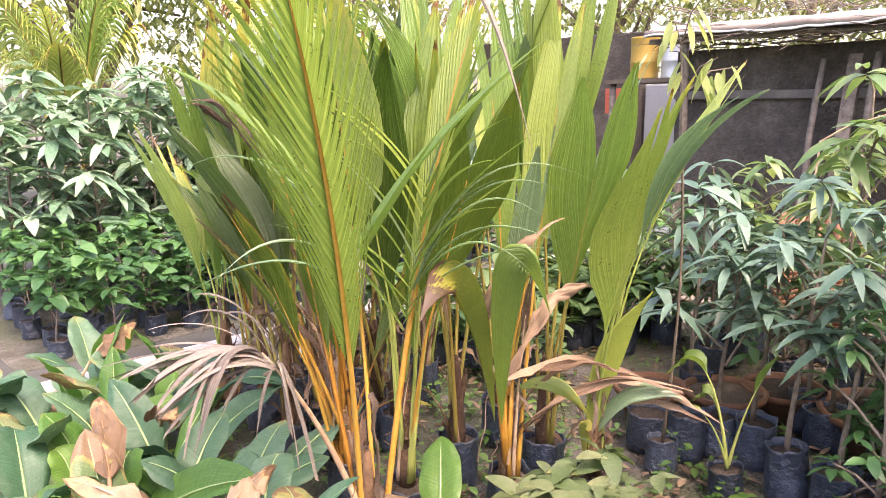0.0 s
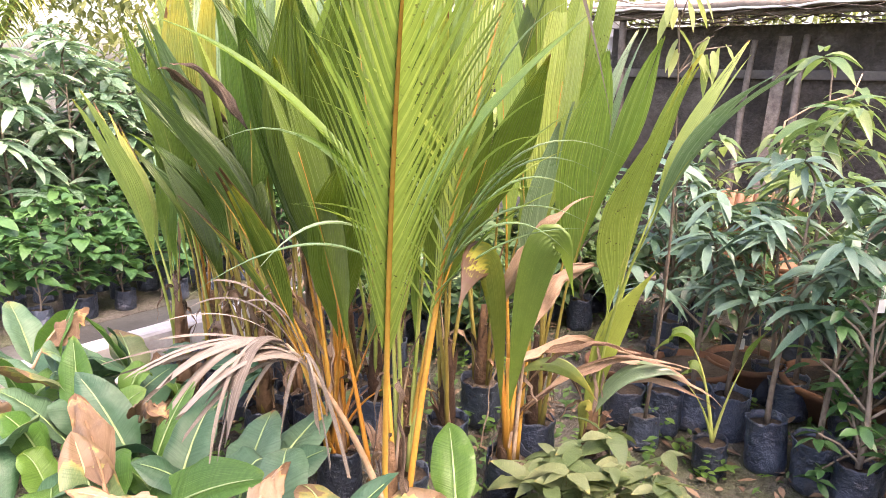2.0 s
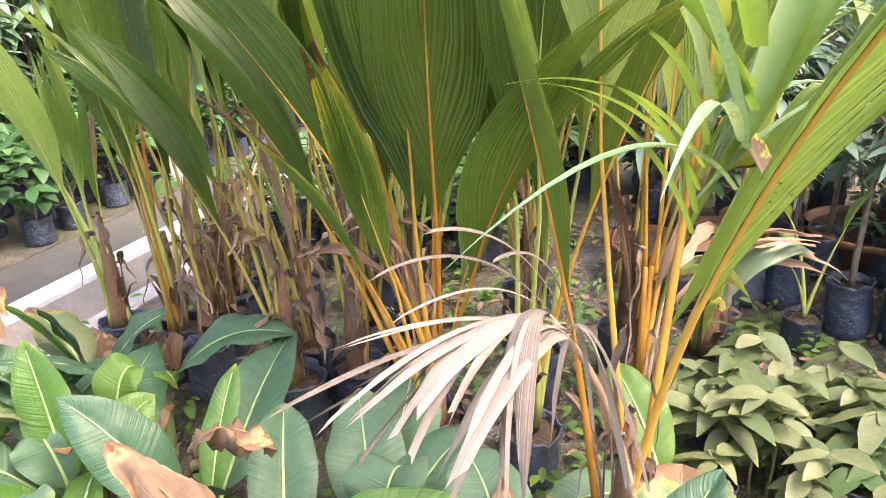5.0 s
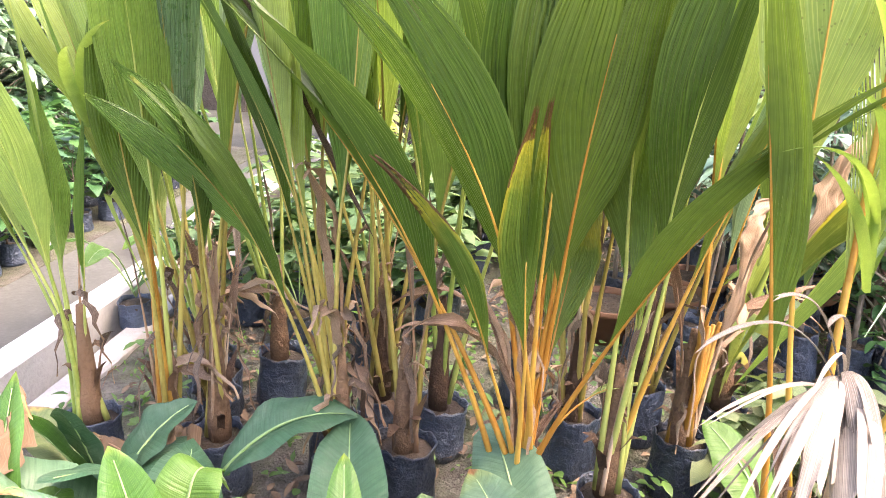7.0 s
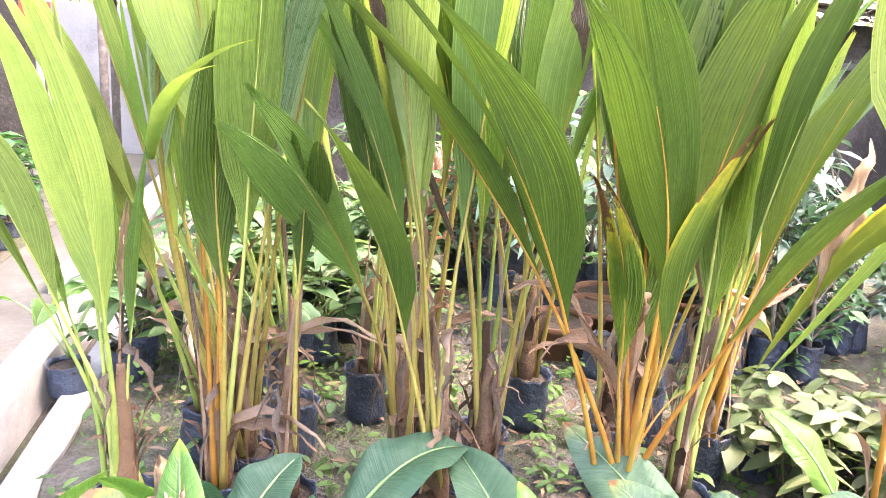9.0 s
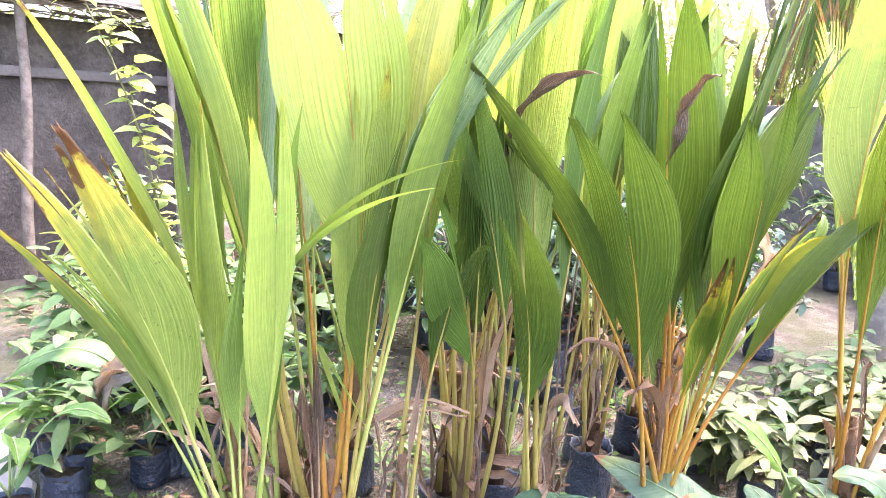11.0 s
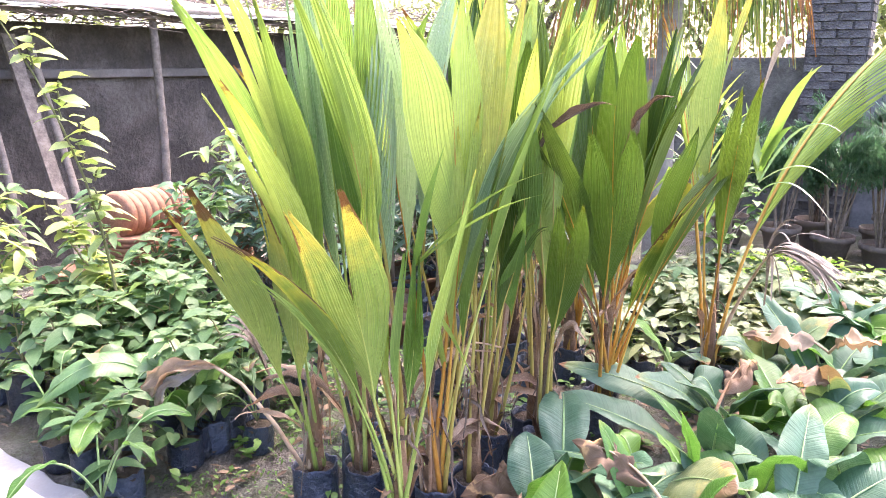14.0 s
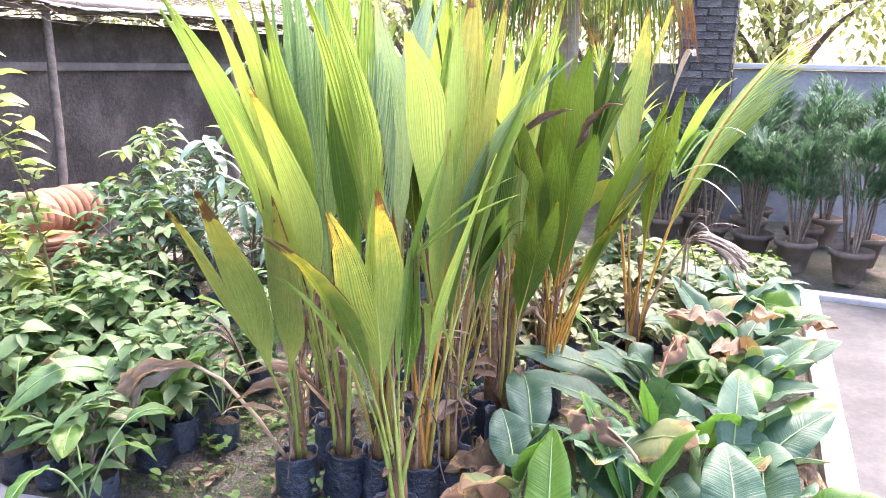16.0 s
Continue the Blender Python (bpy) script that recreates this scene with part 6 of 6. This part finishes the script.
tall_palm(2.30, 0.88, 2.7)
for i in range(9):
    p = sw(rnd(1.9, 4.2), rnd(-2.9, -1.0))
    sapling("shrub_sapling", (p.x, p.y, 0), rnd(0.8, 1.3), "leafy green shrub beside the garden wall", "sapling", "bushy saplings in bags", 1.0, random.choice((GUAVA, HEDGE)), whorls=18, per=8, ln=(0.07, 0.12), wd=0.5, droop=0.4, spread=0.25, base_h=0.25)
p = sw(1.62, -0.72)
sapling("shrub_sapling", (p.x, p.y, 0), 0.92, "light green leafy shrub behind the pale seedlings", "sapling", "bushy saplings in bags", 0.8, WEED, whorls=16, per=7, ln=(0.06, 0.10), wd=0.7, droop=0.3, spread=0.2, base_h=0.3)


# ---------------------------------------------------------------- trees and distance
def tree(s_, w_, h, spread, n=900, size=0.16, mat=HAZY_TREE, label="hazy broad tree beyond the wall", low=0.35):
    at = sw(s_, w_)
    root = thing("tree", at, label, "tree", "trees beyond the walls")
    s = Soup()
    s.tube([Vector((0.06 * math.sin(i), 0.05 * math.cos(i * 2), h * 0.7 * i / 6)) for i in range(7)], [0.14 - 0.016 * i for i in range(7)], 8)
    tips = []
    for i in range(9):
        a = i * 2.4
        b = Vector((0, 0, h * rnd(0.25, 0.6)))
        e = Vector((spread * 0.7 * math.cos(a), spread * 0.7 * math.sin(a), h * rnd(0.55, 0.95)))
        s.tube([b, (b + e) / 2 + Vector((0, 0, 0.2)), e], [0.06, 0.04, 0.015], 5, False)
        tips.append(e)
    part("trunk", s, BARK, root)
    s = Soup()
    clumps = [Vector((spread * rnd(-1, 1), spread * rnd(-1, 1), h * rnd(low, 1.0))) for _ in range(26)] + tips
    for i in range(n):
        c = random.choice(clumps)
        d = Vector((random.gauss(0, 1), random.gauss(0, 1), random.gauss(0, 0.8))) * spread * 0.20
        simple_leaf(s, c + d, (rnd(-1, 1), rnd(-1, 1), rnd(-0.8, 0.5)), size * rnd(0.7, 1.3), size * 0.5, 0.3, 0.2, 3)
    part("crown", s, mat, root)


for s_, w_, h, sp in ((8.6, 1.0, 4.6, 1.7), (11.5, 4.2, 5.0, 2.0), (11.2, 7.2, 4.6, 1.8), (6.5, 9.5, 4.8, 2.0), (3.5, 10.0, 4.6, 2.0), (8.8, -2.2, 5.0, 2.0), (6.0, -6.0, 4.6, 1.9), (3.2, -6.6, 4.4, 1.9), (0.6, -6.8, 4.6, 2.0), (-2.2, -6.4, 4.4, 1.9), (11, 12, 6, 2.6), (0.5, 11, 5, 2.2)):
    tree(s_, w_, h, sp, 5600, 0.14)
for s_, w_, h in ((3.9, 5.6, 2.6), (2.6, 7.9, 2.7), (5.2, 6.6, 2.6)):
    p = sw(s_, w_)
    root = thing("garden_palm", p, "feathery yellow-green palm behind the saplings", "palm", "palms in the distance")
    for i in range(11):
        a = i * 2.4 + rnd(-0.3, 0.3)
        frond(root, (p.x + 0.75 * math.cos(a), p.y + 0.75 * math.sin(a), h * rnd(0.7, 1.0)), width=0.34, tone=random.choice(("lime", "yellow", "mid")), stalk="ochre", start=0.35, pinnate=True, n=15, split=2, arch=0.5, droop=0.5)


def far_things():
    p = sw(8.0, 5.16)
    sign = thing("red_sign_board", p, "red painted board on a white post", "sign")
    s = Soup()
    s.box((-0.015, -0.14, 1.26), (0.015, 0.14, 1.56), Vector((R2, R2, 0)), Vector((-R2, R2, 0)))
    bevelled(part("board", s, RED, sign, smooth=False), 0.006)
    s = Soup()
    s.tube([Vector((0.03, 0.03, 0)), Vector((0.03, 0.03, 0.8)), Vector((0.03, 0.03, 1.5))], [0.035] * 3, 10)
    part("post", s, KERB, sign)
    at = sw(6.75, 3.85)
    rack = thing("drum_stand", at, "rough timber stand carrying drums", "stand")
    for a, b in ((-0.2, -0.40), (-0.2, 0.40), (0.2, -0.40), (0.2, 0.40)):
        s = Soup()
        s.tube([sw(a, b, 0), sw(a, b, 0.8), sw(a, b, 1.58)], [0.035] * 3, 7)
        part("leg", s, WOOD, rack)
    for k in range(4):
        s = Soup()
        s.box((-0.27 + 0.14 * k, -0.46, 1.58), (-0.14 + 0.14 * k, 0.46, 1.62), Vector((R2, R2, 0)), Vector((-R2, R2, 0)))
        part("plank", s, WOOD, rack, smooth=False)
    for w_, mt, lab, r in ((4.01, YELLOW, "yellow painted steel drum", 0.14), (3.66, STEEL, "dull galvanised steel cylinder", 0.15)):
        d = thing("drum", sw(6.72, w_, 1.62), lab + " on the timber stand", "drum")
        s = Soup()
        s.lathe([(0.004, 0.0), (r * 0.97, 0.0), (r, 0.01), (r * 0.97, 0.02), (r * 0.97, 0.15), (r, 0.16), (r * 0.97, 0.17), (r * 0.97, 0.38), (r, 0.39), (r * 0.97, 0.40), (0.004, 0.39)], 28)
        part("shell", s, mt, d)


far_things()


# ---------------------------------------------------------------- undergrowth and litter
def undergrowth():
    s = Soup()
    for i in range(900):
        p = sw(rnd(0.45, 5.6), rnd(-0.1, 3.3))
        for j in range(random.choice((2, 3, 4))):
            a = rnd(0, 6.28)
            simple_leaf(s, p + Vector((rnd(-0.02, 0.02), rnd(-0.02, 0.02), rnd(0.0, 0.05))), (math.cos(a), math.sin(a), rnd(0.2, 1.2)), rnd(0.02, 0.05), rnd(0.012, 0.024), 0.2, 0.2, 3)
    for i in range(200):
        p = sw(rnd(1.0, 3.0), rnd(1.0, 3.4))
        h = rnd(0.04, 0.16)
        for j in range(random.choice((4, 6, 8))):
            a = rnd(0, 6.28)
            b = p + Vector((rnd(-0.03, 0.03), rnd(-0.03, 0.03), rnd(0.2, 1) * h))
            simple_leaf(s, b, (math.cos(a), math.sin(a), rnd(0.0, 0.8)), rnd(0.025, 0.06), rnd(0.016, 0.034), 0.3, 0.2, 4)
    for i in range(1500):
        p = sw(rnd(2.2, 3.5), rnd(2.5, 3.42))
        if noise.noise((p.x * 3, p.y * 3, 0)) < -0.05:
            continue
        a = rnd(0, 6.28)
        simple_leaf(s, p + Vector((0, 0, rnd(0.0, 0.02))), (math.cos(a), math.sin(a), rnd(0.5, 1.6)), rnd(0.012, 0.030), rnd(0.006, 0.013), 0.2, 0.2, 3)
    ob = part("weeds", s, WEED)
    tagged(ob, "small green weeds scattered between the bags", "weeds", kind="stuff")
    s = Soup()
    for i in range(2400):
        p = sw(rnd(0.45, 5.6), rnd(-0.1, 3.35), 0.022)
        a = rnd(0, 6.28)
        simple_leaf(s, p, (math.cos(a), math.sin(a), rnd(-0.1, 0.2)), rnd(0.025, 0.07), rnd(0.012, 0.032), -0.1, rnd(0.2, 0.9), 4)
    ob = part("leaf_litter", s, LITTER)
    tagged(ob, "dry brown leaf litter on the soil", "leaf litter", kind="stuff")
    s = Soup()
    for i in range(420):
        p = sw(rnd(0.5, 1.6), rnd(-1.0, -0.40), rnd(0, 0.22))
        for j in range(4):
            a = rnd(0, 6.28)
            simple_leaf(s, p, (math.cos(a), math.sin(a), rnd(0, 1)), rnd(0.03, 0.06), 0.03, 0.2, 0.2, 4)
    ob = part("bright_herbs", s, HERB)
    tagged(ob, "low bright lime-green herbs", "herbs", kind="stuff")


undergrowth()
